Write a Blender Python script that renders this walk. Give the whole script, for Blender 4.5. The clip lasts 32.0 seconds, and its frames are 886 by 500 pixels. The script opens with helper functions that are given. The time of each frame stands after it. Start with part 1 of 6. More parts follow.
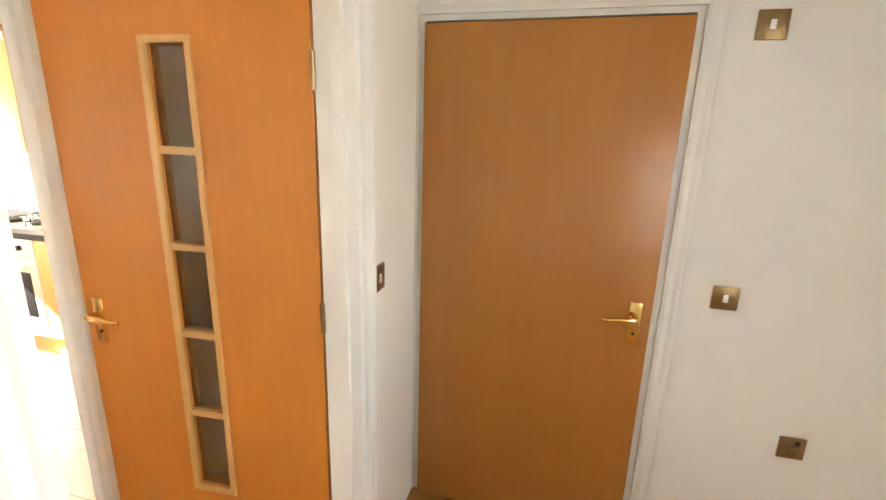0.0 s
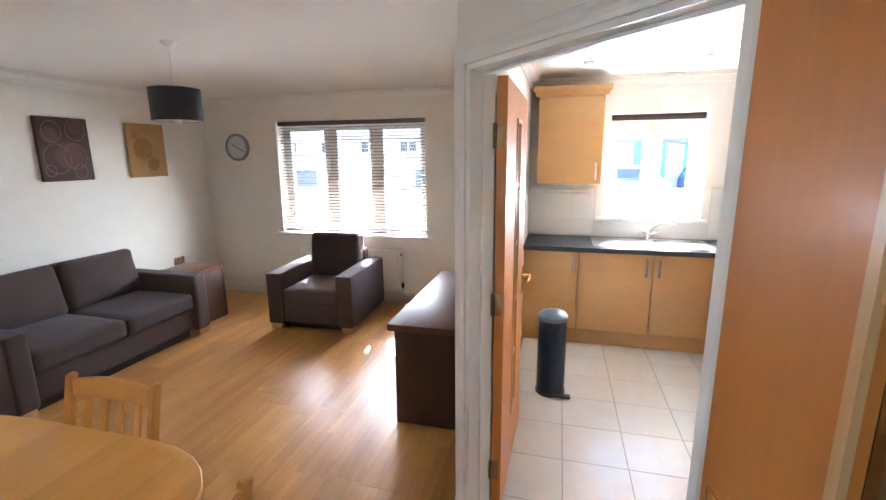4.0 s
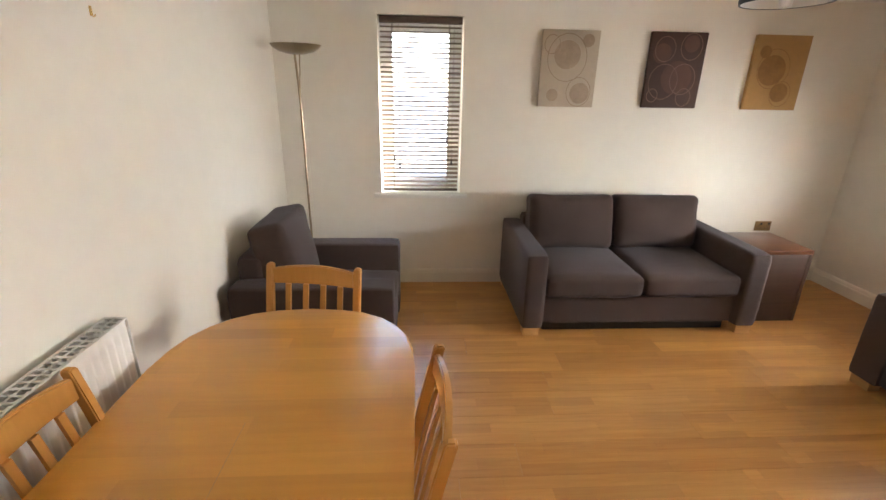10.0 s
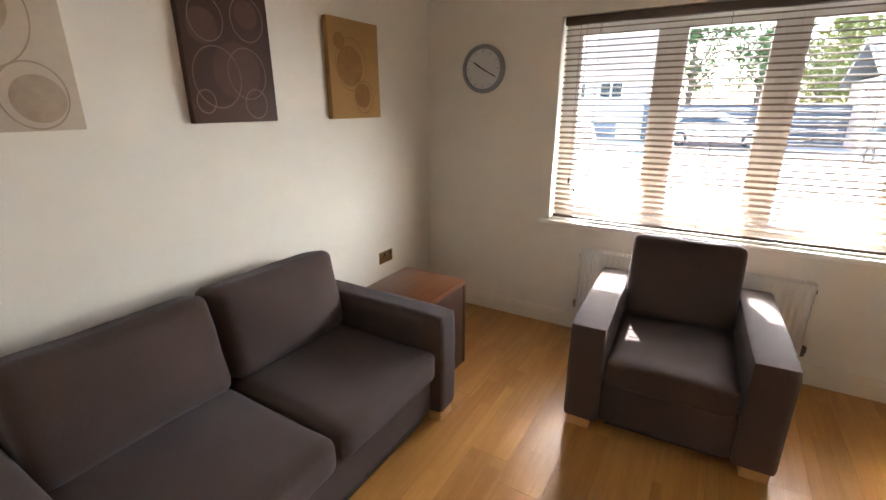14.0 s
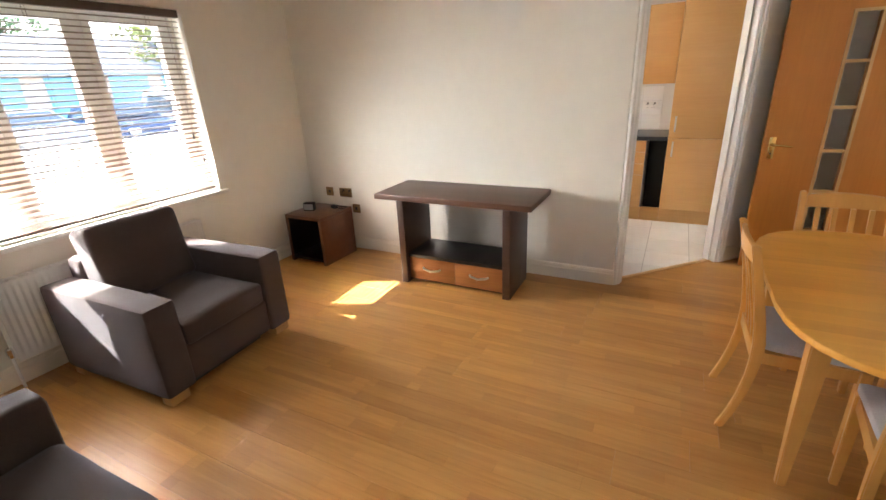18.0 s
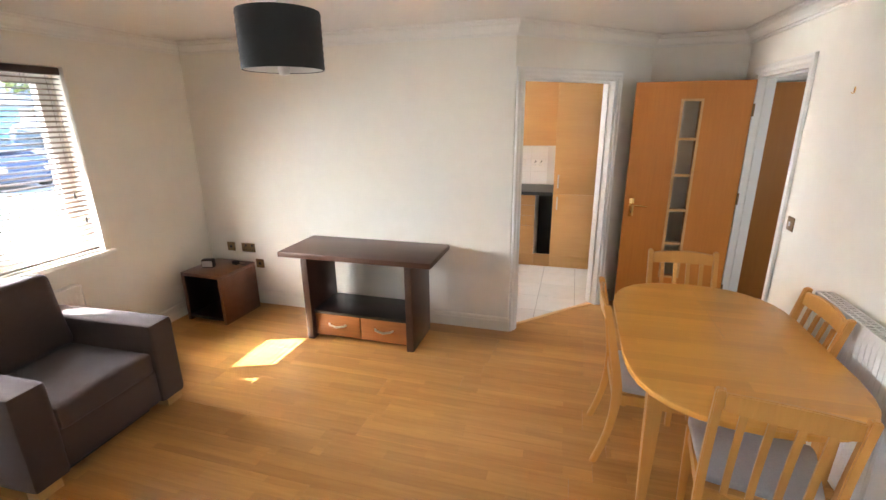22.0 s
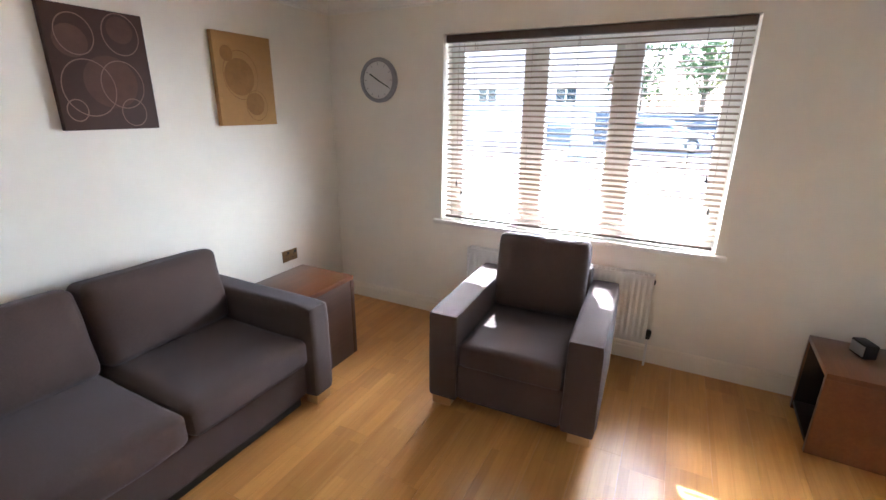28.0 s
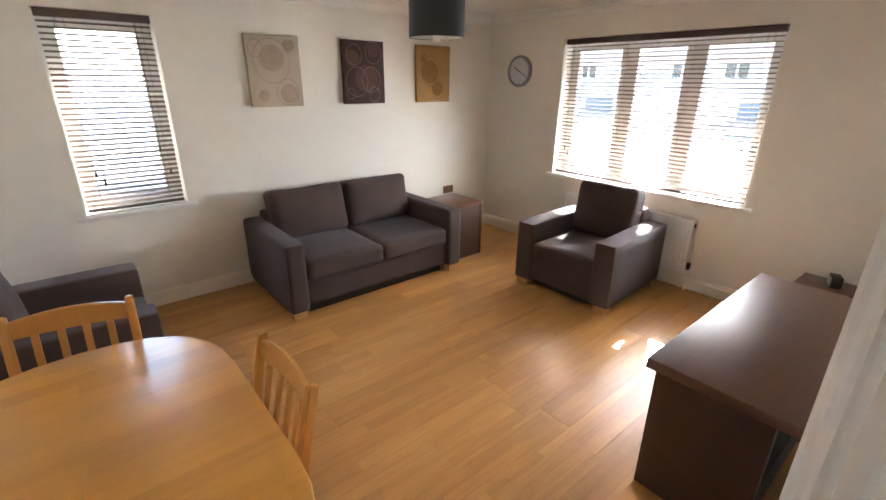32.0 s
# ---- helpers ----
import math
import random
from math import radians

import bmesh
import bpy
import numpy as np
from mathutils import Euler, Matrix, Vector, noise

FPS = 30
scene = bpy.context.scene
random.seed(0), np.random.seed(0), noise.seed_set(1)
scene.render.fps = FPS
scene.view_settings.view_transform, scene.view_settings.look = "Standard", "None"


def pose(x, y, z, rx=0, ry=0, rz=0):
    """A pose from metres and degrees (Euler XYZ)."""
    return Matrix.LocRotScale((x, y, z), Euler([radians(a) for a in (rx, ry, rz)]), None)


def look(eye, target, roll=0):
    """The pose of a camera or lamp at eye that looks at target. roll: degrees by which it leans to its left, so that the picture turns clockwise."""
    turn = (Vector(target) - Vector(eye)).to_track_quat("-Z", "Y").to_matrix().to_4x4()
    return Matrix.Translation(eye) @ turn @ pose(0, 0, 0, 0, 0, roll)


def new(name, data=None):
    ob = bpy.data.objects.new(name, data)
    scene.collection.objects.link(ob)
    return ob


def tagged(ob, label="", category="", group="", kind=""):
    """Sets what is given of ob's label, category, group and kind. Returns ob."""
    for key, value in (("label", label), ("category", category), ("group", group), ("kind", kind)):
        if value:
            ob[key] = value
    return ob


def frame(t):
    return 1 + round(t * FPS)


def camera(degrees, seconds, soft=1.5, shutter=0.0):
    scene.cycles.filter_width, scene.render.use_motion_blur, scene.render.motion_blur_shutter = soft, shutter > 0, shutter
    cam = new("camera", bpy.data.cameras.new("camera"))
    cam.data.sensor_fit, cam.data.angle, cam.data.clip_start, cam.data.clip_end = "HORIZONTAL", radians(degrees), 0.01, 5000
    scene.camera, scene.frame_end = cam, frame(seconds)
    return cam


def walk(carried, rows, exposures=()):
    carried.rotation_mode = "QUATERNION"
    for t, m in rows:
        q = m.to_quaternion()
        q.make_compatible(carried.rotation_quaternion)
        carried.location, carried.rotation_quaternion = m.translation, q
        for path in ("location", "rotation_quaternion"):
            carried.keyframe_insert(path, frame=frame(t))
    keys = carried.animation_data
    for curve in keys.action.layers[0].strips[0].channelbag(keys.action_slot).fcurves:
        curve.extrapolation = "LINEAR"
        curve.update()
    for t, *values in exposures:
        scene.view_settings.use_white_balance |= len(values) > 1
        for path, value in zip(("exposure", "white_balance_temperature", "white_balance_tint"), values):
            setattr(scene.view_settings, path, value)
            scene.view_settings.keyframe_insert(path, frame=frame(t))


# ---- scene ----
cam = camera(89.4, 32.0)
PATH = [
    (0, (0.47, 0.305, 1.597), (-0.001, 2.184, 1.099), 1.7),
    (0.5, (0.35, 0.46, 1.576), (-0.431, 2.245, 1.125), 0.4),
    (1, (0.236, 0.579, 1.564), (-0.842, 2.207, 1.128), 0.1),
    (1.5, (0.163, 0.732, 1.574), (-1.27, 2.059, 1.145), -0.9),
    (2, (0.085, 0.844, 1.573), (-1.603, 1.833, 1.16), -1.5),
    (2.5, (-0.054, 0.909, 1.582), (-1.909, 1.544, 1.188), -1.0),
    (3, (-0.118, 0.974, 1.597), (-2.069, 1.179, 1.209), -1.2),
    (3.5, (-0.135, 1.049, 1.628), (-2.084, 0.826, 1.237), -0.4),
    (4, (-0.137, 1.077, 1.674), (-2.031, 0.584, 1.263), -0.5),
    (4.5, (-0.126, 1.088, 1.704), (-1.943, 0.369, 1.277), -0.4),
    (6.5, (-0.268, 1.156, 1.672), (-1.914, 0.226, 1.019), -0.4),
    (7, (-0.309, 0.991, 1.67), (-1.817, -0.136, 0.995), -1.1),
    (7.5, (-0.455, 1.007, 1.633), (-1.719, -0.399, 0.981), -1.5),
    (8, (-0.521, 0.931, 1.643), (-1.524, -0.67, 0.984), -0.6),
    (8.5, (-0.675, 0.92, 1.565), (-1.513, -0.776, 0.915), -0.9),
    (9, (-0.823, 0.662, 1.568), (-1.565, -1.074, 0.906), 1.1),
    (9.5, (-0.972, 0.532, 1.62), (-1.524, -1.263, 0.931), 1.2),
    (10, (-1.232, 0.467, 1.596), (-1.345, -1.411, 0.919), 1.1),
    (10.5, (-1.437, 0.339, 1.549), (-1.309, -1.542, 0.884), 1.2),
    (11, (-1.561, 0.131, 1.501), (-1.405, -1.763, 0.879), 0.9),
    (11.5, (-1.662, -0.065, 1.495), (-1.579, -1.962, 0.868), 0.3),
    (12, (-1.77, -0.277, 1.516), (-1.977, -2.16, 0.872), -0.1),
    (12.5, (-1.824, -0.5, 1.514), (-2.404, -2.296, 0.854), 0.4),
    (13, (-1.822, -0.703, 1.542), (-2.803, -2.316, 0.882), -1.3),
    (13.5, (-1.821, -0.963, 1.549), (-3.171, -2.293, 0.909), 0.2),
    (14, (-1.83, -1.204, 1.559), (-3.461, -2.184, 0.943), -0.2),
    (14.5, (-1.844, -1.449, 1.584), (-3.667, -1.97, 0.947), -0.5),
    (15, (-1.823, -1.723, 1.574), (-3.712, -1.776, 0.92), -2.4),
    (15.5, (-1.871, -1.918, 1.621), (-3.679, -1.426, 0.923), -3.0),
    (17.5, (-1.732, -2.578, 1.528), (-2.691, -0.97, 0.826), -3.5),
    (18, (-1.629, -2.682, 1.55), (-2.496, -1.029, 0.832), -2.8),
    (18.5, (-1.469, -2.753, 1.671), (-2.217, -1.045, 0.946), -0.6),
    (19, (-1.437, -2.789, 1.724), (-1.957, -0.977, 1.054), 0.3),
    (19.5, (-1.448, -2.777, 1.73), (-1.736, -0.898, 1.107), 1.4),
    (20, (-1.447, -2.764, 1.734), (-1.586, -0.862, 1.133), 1.4),
    (20.5, (-1.443, -2.754, 1.731), (-1.465, -0.843, 1.141), 0.8),
    (21, (-1.463, -2.752, 1.738), (-1.412, -0.841, 1.149), 0.4),
    (21.5, (-1.529, -2.759, 1.731), (-1.626, -0.847, 1.153), -0.6),
    (22, (-1.489, -2.743, 1.737), (-2.027, -0.905, 1.162), -0.7),
    (22.5, (-1.44, -2.696, 1.731), (-2.368, -1.023, 1.146), 0.3),
    (23, (-1.592, -2.657, 1.713), (-2.558, -1.009, 1.121), -1.3),
    (23.5, (-1.65, -2.608, 1.693), (-2.673, -0.993, 1.108), -1.1),
    (24, (-1.665, -2.446, 1.691), (-2.814, -0.917, 1.107), 0.1),
    (24.5, (-1.651, -2.226, 1.665), (-2.975, -0.846, 1.078), 0.6),
    (26.5, (-1.827, -1.229, 1.65), (-3.71, -0.916, 1.051), 0.7),
    (27, (-1.919, -1.053, 1.605), (-3.836, -1.061, 1.033), 0.5),
    (27.5, (-1.954, -0.812, 1.639), (-3.789, -1.332, 1.035), 1.8),
    (28, (-1.887, -0.617, 1.607), (-3.584, -1.484, 1.0), 0.6),
    (28.5, (-1.768, -0.407, 1.647), (-3.304, -1.516, 1.008), -0.1),
    (29, (-1.717, -0.086, 1.596), (-3.098, -1.38, 0.95), 1.0),
    (29.5, (-1.638, 0.167, 1.562), (-2.977, -1.172, 0.92), 1.0),
    (30, (-1.516, 0.34, 1.564), (-2.75, -1.086, 0.899), -0.1),
    (30.5, (-1.377, 0.487, 1.569), (-2.598, -0.95, 0.902), 0.4),
    (31, (-1.228, 0.599, 1.59), (-2.423, -0.853, 0.908), 0.7),
    (31.5, (-1.05, 0.67, 1.62), (-2.24, -0.778, 0.924), 0.6),
    (32, (-0.908, 0.742, 1.693), (-2.114, -0.689, 0.986), 0.5),
]
EXPOSURES = [(0.0, 4.75, 7500, 10), (0.5, 4.45, 6400, 10), (1.0, 4.15, 5450, 10), (2.0, 3.52, 5250, 10), (3.0, 3.80, 5300, 10), (4.5, 3.75, 5758, 10), (7.0, 3.65, 6300, 10), (8.0, 3.35, 6450, 10), (9.0, 3.25, 6412, 10), (10.0, 3.80, 6650, 10), (12.0, 3.85, 6300, 10), (13.0, 3.00, 6250, 10), (14.0, 3.53, 6450, 10), (15.0, 3.80, 6750, 10), (18.0, 3.75, 6500, 10), (20.0, 3.80, 6300, 10), (21.0, 3.72, 6150, 10), (22.0, 3.95, 6183, 10), (23.0, 3.50, 6217, 10), (24.0, 3.68, 6450, 10), (27.0, 3.85, 5700, 10), (28.0, 3.83, 5600, 10), (29.0, 3.74, 5800, 10), (30.0, 3.60, 6100, 10), (31.0, 3.60, 6100, 10), (32.0, 3.76, 6150, 10)]
walk(cam, [(t, look(eye, target, roll)) for t, eye, target, roll in PATH], EXPOSURES)
# ---- helpers of this scene ----
def col4(c):
    return (c[0], c[1], c[2], 1.0)


def node(nt, kind, **values):
    n = nt.nodes.new(kind)
    for key, value in values.items():
        n.inputs[key.replace("_", " ")].default_value = value
    return n


def material(name, base, rough=0.5, metal=0.0, grain=None, vary=0.12, bump=0.0, bump_scale=120.0, stretch=(1, 1, 1),
             random_tint=0.0, coat=0.0, sheen=0.0, spec=0.5, big=1.2, sheen_tint=(1, 1, 1)):
    """A procedural surface: base colour varied by a broad and a fine noise, with fine relief."""
    m = bpy.data.materials.new(name)
    m.use_nodes = True
    nt = m.node_tree
    bsdf = nt.nodes["Principled BSDF"]
    bsdf.inputs["Roughness"].default_value = rough
    bsdf.inputs["Metallic"].default_value = metal
    bsdf.inputs["Coat Weight"].default_value = coat
    bsdf.inputs["Coat Roughness"].default_value = 0.15
    bsdf.inputs["Sheen Weight"].default_value = sheen
    bsdf.inputs["Sheen Tint"].default_value = col4(sheen_tint)
    bsdf.inputs["Specular IOR Level"].default_value = spec
    tc = nt.nodes.new("ShaderNodeTexCoord")
    mp = nt.nodes.new("ShaderNodeMapping")
    mp.inputs["Scale"].default_value = stretch
    nt.links.new(tc.outputs["Object"], mp.inputs["Vector"])
    vec = mp.outputs["Vector"]
    info = nt.nodes.new("ShaderNodeObjectInfo")
    if random_tint:
        add = nt.nodes.new("ShaderNodeVectorMath")
        add.operation = "MULTIPLY_ADD"
        nt.links.new(info.outputs["Random"], add.inputs[0])
        add.inputs[1].default_value = (37.0, 21.0, 13.0)
        nt.links.new(vec, add.inputs[2])
        vec = add.outputs[0]
    broad = node(nt, "ShaderNodeTexNoise", Scale=big, Detail=3.0)
    fine = node(nt, "ShaderNodeTexNoise", Scale=grain or 40.0, Detail=5.0, Roughness=0.6)
    nt.links.new(vec, broad.inputs["Vector"])
    nt.links.new(vec, fine.inputs["Vector"])
    mixn = nt.nodes.new("ShaderNodeMath")
    mixn.operation = "MULTIPLY_ADD"
    nt.links.new(fine.outputs["Fac"], mixn.inputs[0])
    mixn.inputs[1].default_value = 0.6
    half = nt.nodes.new("ShaderNodeMath")
    half.operation = "MULTIPLY"
    half.inputs[1].default_value = 0.4
    nt.links.new(broad.outputs["Fac"], half.inputs[0])
    nt.links.new(half.outputs[0], mixn.inputs[2])
    ramp = nt.nodes.new("ShaderNodeValToRGB")
    ramp.color_ramp.elements[0].position, ramp.color_ramp.elements[1].position = 0.3, 0.7
    ramp.color_ramp.elements[0].color = col4([c * (1 - vary) for c in base])
    ramp.color_ramp.elements[1].color = col4([min(1, c * (1 + vary)) for c in base])
    nt.links.new(mixn.outputs[0], ramp.inputs["Fac"])
    out = ramp.outputs["Color"]
    if random_tint:
        hsv = nt.nodes.new("ShaderNodeHueSaturation")
        rng = node(nt, "ShaderNodeMapRange", To_Min=1 - random_tint, To_Max=1 + random_tint)
        nt.links.new(info.outputs["Random"], rng.inputs["Value"])
        nt.links.new(rng.outputs[0], hsv.inputs["Value"])
        nt.links.new(out, hsv.inputs["Color"])
        out = hsv.outputs["Color"]
    nt.links.new(out, bsdf.inputs["Base Color"])
    if bump:
        bn = node(nt, "ShaderNodeTexNoise", Scale=bump_scale, Detail=4.0)
        nt.links.new(vec, bn.inputs["Vector"])
        bp = node(nt, "ShaderNodeBump", Strength=bump, Distance=0.004)
        nt.links.new(bn.outputs["Fac"], bp.inputs["Height"])
        nt.links.new(bp.outputs["Normal"], bsdf.inputs["Normal"])
    return m


def wood(name, base, dark, rough=0.35, along="x", scale=1.0, random_tint=0.08, coat=0.0, contrast=1.0, blocks=None, soft=1.0, joint=0.0006):
    """Wood with long grain. blocks: (length, width) of the strips glued into one board."""
    m = bpy.data.materials.new(name)
    m.use_nodes = True
    nt = m.node_tree
    bsdf = nt.nodes["Principled BSDF"]
    bsdf.inputs["Roughness"].default_value = rough
    bsdf.inputs["Coat Weight"].default_value = coat
    bsdf.inputs["Coat Roughness"].default_value = 0.12
    tc = nt.nodes.new("ShaderNodeTexCoord")
    info = nt.nodes.new("ShaderNodeObjectInfo")
    shift = nt.nodes.new("ShaderNodeVectorMath")
    shift.operation = "MULTIPLY_ADD"
    nt.links.new(info.outputs["Random"], shift.inputs[0])
    shift.inputs[1].default_value = (19.0, 31.0, 7.0)
    nt.links.new(tc.outputs["Object"], shift.inputs[2])
    mp = nt.nodes.new("ShaderNodeMapping")
    mp.inputs["Scale"].default_value = {"x": (0.6, 9, 9), "y": (9, 0.6, 9), "z": (9, 9, 0.6)}[along]
    nt.links.new(shift.outputs[0], mp.inputs["Vector"])
    fine = node(nt, "ShaderNodeTexNoise", Scale=7.0 * scale, Detail=6.0, Roughness=0.65)
    broad = node(nt, "ShaderNodeTexNoise", Scale=0.9 * scale, Detail=2.0, Distortion=0.6)
    nt.links.new(mp.outputs["Vector"], fine.inputs["Vector"])
    nt.links.new(mp.outputs["Vector"], broad.inputs["Vector"])
    mixn = nt.nodes.new("ShaderNodeMath")
    mixn.operation = "MULTIPLY_ADD"
    mixn.inputs[1].default_value = 0.55
    nt.links.new(fine.outputs["Fac"], mixn.inputs[0])
    half = nt.nodes.new("ShaderNodeMath")
    half.operation = "MULTIPLY"
    half.inputs[1].default_value = 0.45
    nt.links.new(broad.outputs["Fac"], half.inputs[0])
    nt.links.new(half.outputs[0], mixn.inputs[2])
    ramp = nt.nodes.new("ShaderNodeValToRGB")
    ramp.color_ramp.elements[0].position, ramp.color_ramp.elements[1].position = 0.5 - 0.18 / contrast, 0.5 + 0.18 / contrast
    ramp.color_ramp.elements[0].color, ramp.color_ramp.elements[1].color = col4(dark), col4(base)
    nt.links.new(mixn.outputs[0], ramp.inputs["Fac"])
    out = ramp.outputs["Color"]
    value = node(nt, "ShaderNodeMapRange", To_Min=1 - random_tint, To_Max=1 + random_tint)
    nt.links.new(info.outputs["Random"], value.inputs["Value"])
    hsv = nt.nodes.new("ShaderNodeHueSaturation")
    nt.links.new(out, hsv.inputs["Color"])
    nt.links.new(value.outputs[0], hsv.inputs["Value"])
    out = hsv.outputs["Color"]
    if blocks:
        bm2 = nt.nodes.new("ShaderNodeMapping")
        if along == "y":
            bm2.inputs["Rotation"].default_value = (0, 0, radians(90))
        nt.links.new(shift.outputs[0], bm2.inputs["Vector"])
        br = node(nt, "ShaderNodeTexBrick", Scale=1.0, Mortar_Size=joint, Brick_Width=blocks[0], Row_Height=blocks[1], Bias=0.0)
        br.inputs["Color1"].default_value, br.inputs["Color2"].default_value = tuple(1 - soft * d for d in (0.22, 0.26, 0.30)) + (1,), tuple(1 + soft * d for d in (0.12, 0.12, 0.10)) + (1,)
        br.inputs["Mortar"].default_value = tuple(1 - soft * d for d in (0.4, 0.48, 0.55)) + (1,)
        br.offset = 0.37
        nt.links.new(bm2.outputs["Vector"], br.inputs["Vector"])
        mul = nt.nodes.new("ShaderNodeMix")
        mul.data_type, mul.blend_type = "RGBA", "MULTIPLY"
        mul.inputs[0].default_value = 1.0
        nt.links.new(out, mul.inputs[6])
        nt.links.new(br.outputs["Color"], mul.inputs[7])
        out = mul.outputs[2]
    nt.links.new(out, bsdf.inputs["Base Color"])
    bp = node(nt, "ShaderNodeBump", Strength=0.06, Distance=0.002)
    nt.links.new(fine.outputs["Fac"], bp.inputs["Height"])
    nt.links.new(bp.outputs["Normal"], bsdf.inputs["Normal"])
    return m


def glass_material(name, rough=0.0, tint=(1, 1, 1), ior=1.45):
    m = bpy.data.materials.new(name)
    m.use_nodes = True
    b = m.node_tree.nodes["Principled BSDF"]
    b.inputs["Base Color"].default_value = col4(tint)
    b.inputs["Roughness"].default_value = rough
    b.inputs["Transmission Weight"].default_value = 1.0
    b.inputs["IOR"].default_value = ior
    return m


def glow(name, color, strength):
    m = bpy.data.materials.new(name)
    m.use_nodes = True
    b = m.node_tree.nodes["Principled BSDF"]
    b.inputs["Emission Color"].default_value = col4(color)
    b.inputs["Emission Strength"].default_value = strength
    return m


def box(bm, x0, y0, z0, x1, y1, z1):
    v = [bm.verts.new((x, y, z)) for x in (x0, x1) for y in (y0, y1) for z in (z0, z1)]
    for f in ((0, 1, 3, 2), (4, 6, 7, 5), (0, 4, 5, 1), (2, 3, 7, 6), (0, 2, 6, 4), (1, 5, 7, 3)):
        bm.faces.new([v[i] for i in f])
    return v


def boxes(*list_of):
    bm = bmesh.new()
    for b in list_of:
        box(bm, *b)
    return bm


def rbox(x0, y0, z0, x1, y1, z1, r=0.004, seg=2):
    """One box with rounded edges."""
    bm = bmesh.new()
    box(bm, min(x0, x1), min(y0, y1), min(z0, z1), max(x0, x1), max(y0, y1), max(z0, z1))
    bmesh.ops.bevel(bm, geom=bm.edges[:], offset=r, segments=seg, profile=0.5, affect="EDGES")
    return bm


def cushion(x0, y0, z0, x1, y1, z1, r=0.05, puff=0.02, cuts=9, wrinkle=0.004, axis=2, seed=0.0):
    """A stuffed block: rounded edges, a swelling across one axis, slight creases."""
    bm = bmesh.new()
    bmesh.ops.create_cube(bm, size=2.0)
    bmesh.ops.subdivide_edges(bm, edges=bm.edges[:], cuts=cuts, use_grid_fill=True)
    h = Vector(((x1 - x0) / 2, (y1 - y0) / 2, (z1 - z0) / 2))
    mid = Vector(((x1 + x0) / 2, (y1 + y0) / 2, (z1 + z0) / 2))
    for v in bm.verts:
        u = v.co.copy()
        # crowd the rows towards the edges so that the rounding is smooth
        u = Vector([math.copysign(abs(c) ** 0.7, c) for c in u])
        p = Vector((u.x * h.x, u.y * h.y, u.z * h.z))
        q = Vector([max(-(h[i] - r), min(h[i] - r, p[i])) for i in range(3)])
        d = p - q
        if d.length > 1e-6:
            p = q + d.normalized() * min(r, d.length * 1.0)
        a, b = [i for i in range(3) if i != axis]
        p[axis] += math.copysign(puff, u[axis]) * (1 - u[a] ** 2) * (1 - u[b] ** 2) * (abs(u[axis]) > 0.5)
        n = noise.noise_vector(p * 7 + Vector((seed, seed * 2, 0)))
        v.co = mid + p + n * wrinkle
    return bm


def tube(bm, points, r, n=10, taper=None, cap=True):
    """A round bar along points; taper: radii per point."""
    rings = []
    pts = [Vector(p) for p in points]
    for i, p in enumerate(pts):
        d = (pts[min(i + 1, len(pts) - 1)] - pts[max(i - 1, 0)]).normalized()
        side = d.orthogonal().normalized() if i == 0 else (rings_side - d * rings_side.dot(d)).normalized()
        rings_side = side
        up = d.cross(side)
        rr = taper[i] if taper else r
        rings.append([bm.verts.new(p + (side * math.cos(k * math.tau / n) + up * math.sin(k * math.tau / n)) * rr) for k in range(n)])
    for a, b in zip(rings, rings[1:]):
        for k in range(n):
            bm.faces.new((a[k], a[(k + 1) % n], b[(k + 1) % n], b[k]))
    if cap:
        bm.faces.new(rings[0][::-1])
        bm.faces.new(rings[-1])
    return bm


def lathe(profile, n=32, axis="z", at=(0, 0, 0)):
    """A turned body from (radius, height) pairs."""
    bm = bmesh.new()
    rings = []
    for r, z in profile:
        if r < 1e-5:
            rings.append([bm.verts.new((0, 0, z))])
        else:
            rings.append([bm.verts.new((r * math.cos(k * math.tau / n), r * math.sin(k * math.tau / n), z)) for k in range(n)])
    for a, b in zip(rings, rings[1:]):
        for k in range(n):
            k2 = (k + 1) % n
            if len(a) == 1 and len(b) > 1:
                bm.faces.new((a[0], b[k2], b[k]))
            elif len(b) == 1 and len(a) > 1:
                bm.faces.new((a[k], a[k2], b[0]))
            elif len(a) > 1:
                bm.faces.new((a[k], a[k2], b[k2], b[k]))
    if axis == "x":
        bmesh.ops.rotate(bm, verts=bm.verts, cent=(0, 0, 0), matrix=Matrix.Rotation(radians(90), 3, "Y"))
    if axis == "y":
        bmesh.ops.rotate(bm, verts=bm.verts, cent=(0, 0, 0), matrix=Matrix.Rotation(radians(90), 3, "X"))
    bmesh.ops.translate(bm, verts=bm.verts, vec=at)
    return bm


def prism(outline, z0, z1, r=0.0):
    """An upright plate with the outline (x, y) given; r rounds its rims."""
    bm = bmesh.new()
    low = [bm.verts.new((x, y, z0)) for x, y in outline]
    high = [bm.verts.new((x, y, z1)) for x, y in outline]
    n = len(outline)
    bm.faces.new(low[::-1])
    bm.faces.new(high)
    for i in range(n):
        bm.faces.new((low[i], low[(i + 1) % n], high[(i + 1) % n], high[i]))
    if r:
        rims = [e for e in bm.edges if abs(e.verts[0].co.z - e.verts[1].co.z) < 1e-6]
        bmesh.ops.bevel(bm, geom=rims, offset=r, segments=3, profile=0.5, affect="EDGES")
    return bm


def merge(*bms):
    out = bmesh.new()
    for b in bms:
        me = bpy.data.meshes.new("join")
        b.to_mesh(me)
        b.free()
        out.from_mesh(me)
        bpy.data.meshes.remove(me)
    return out


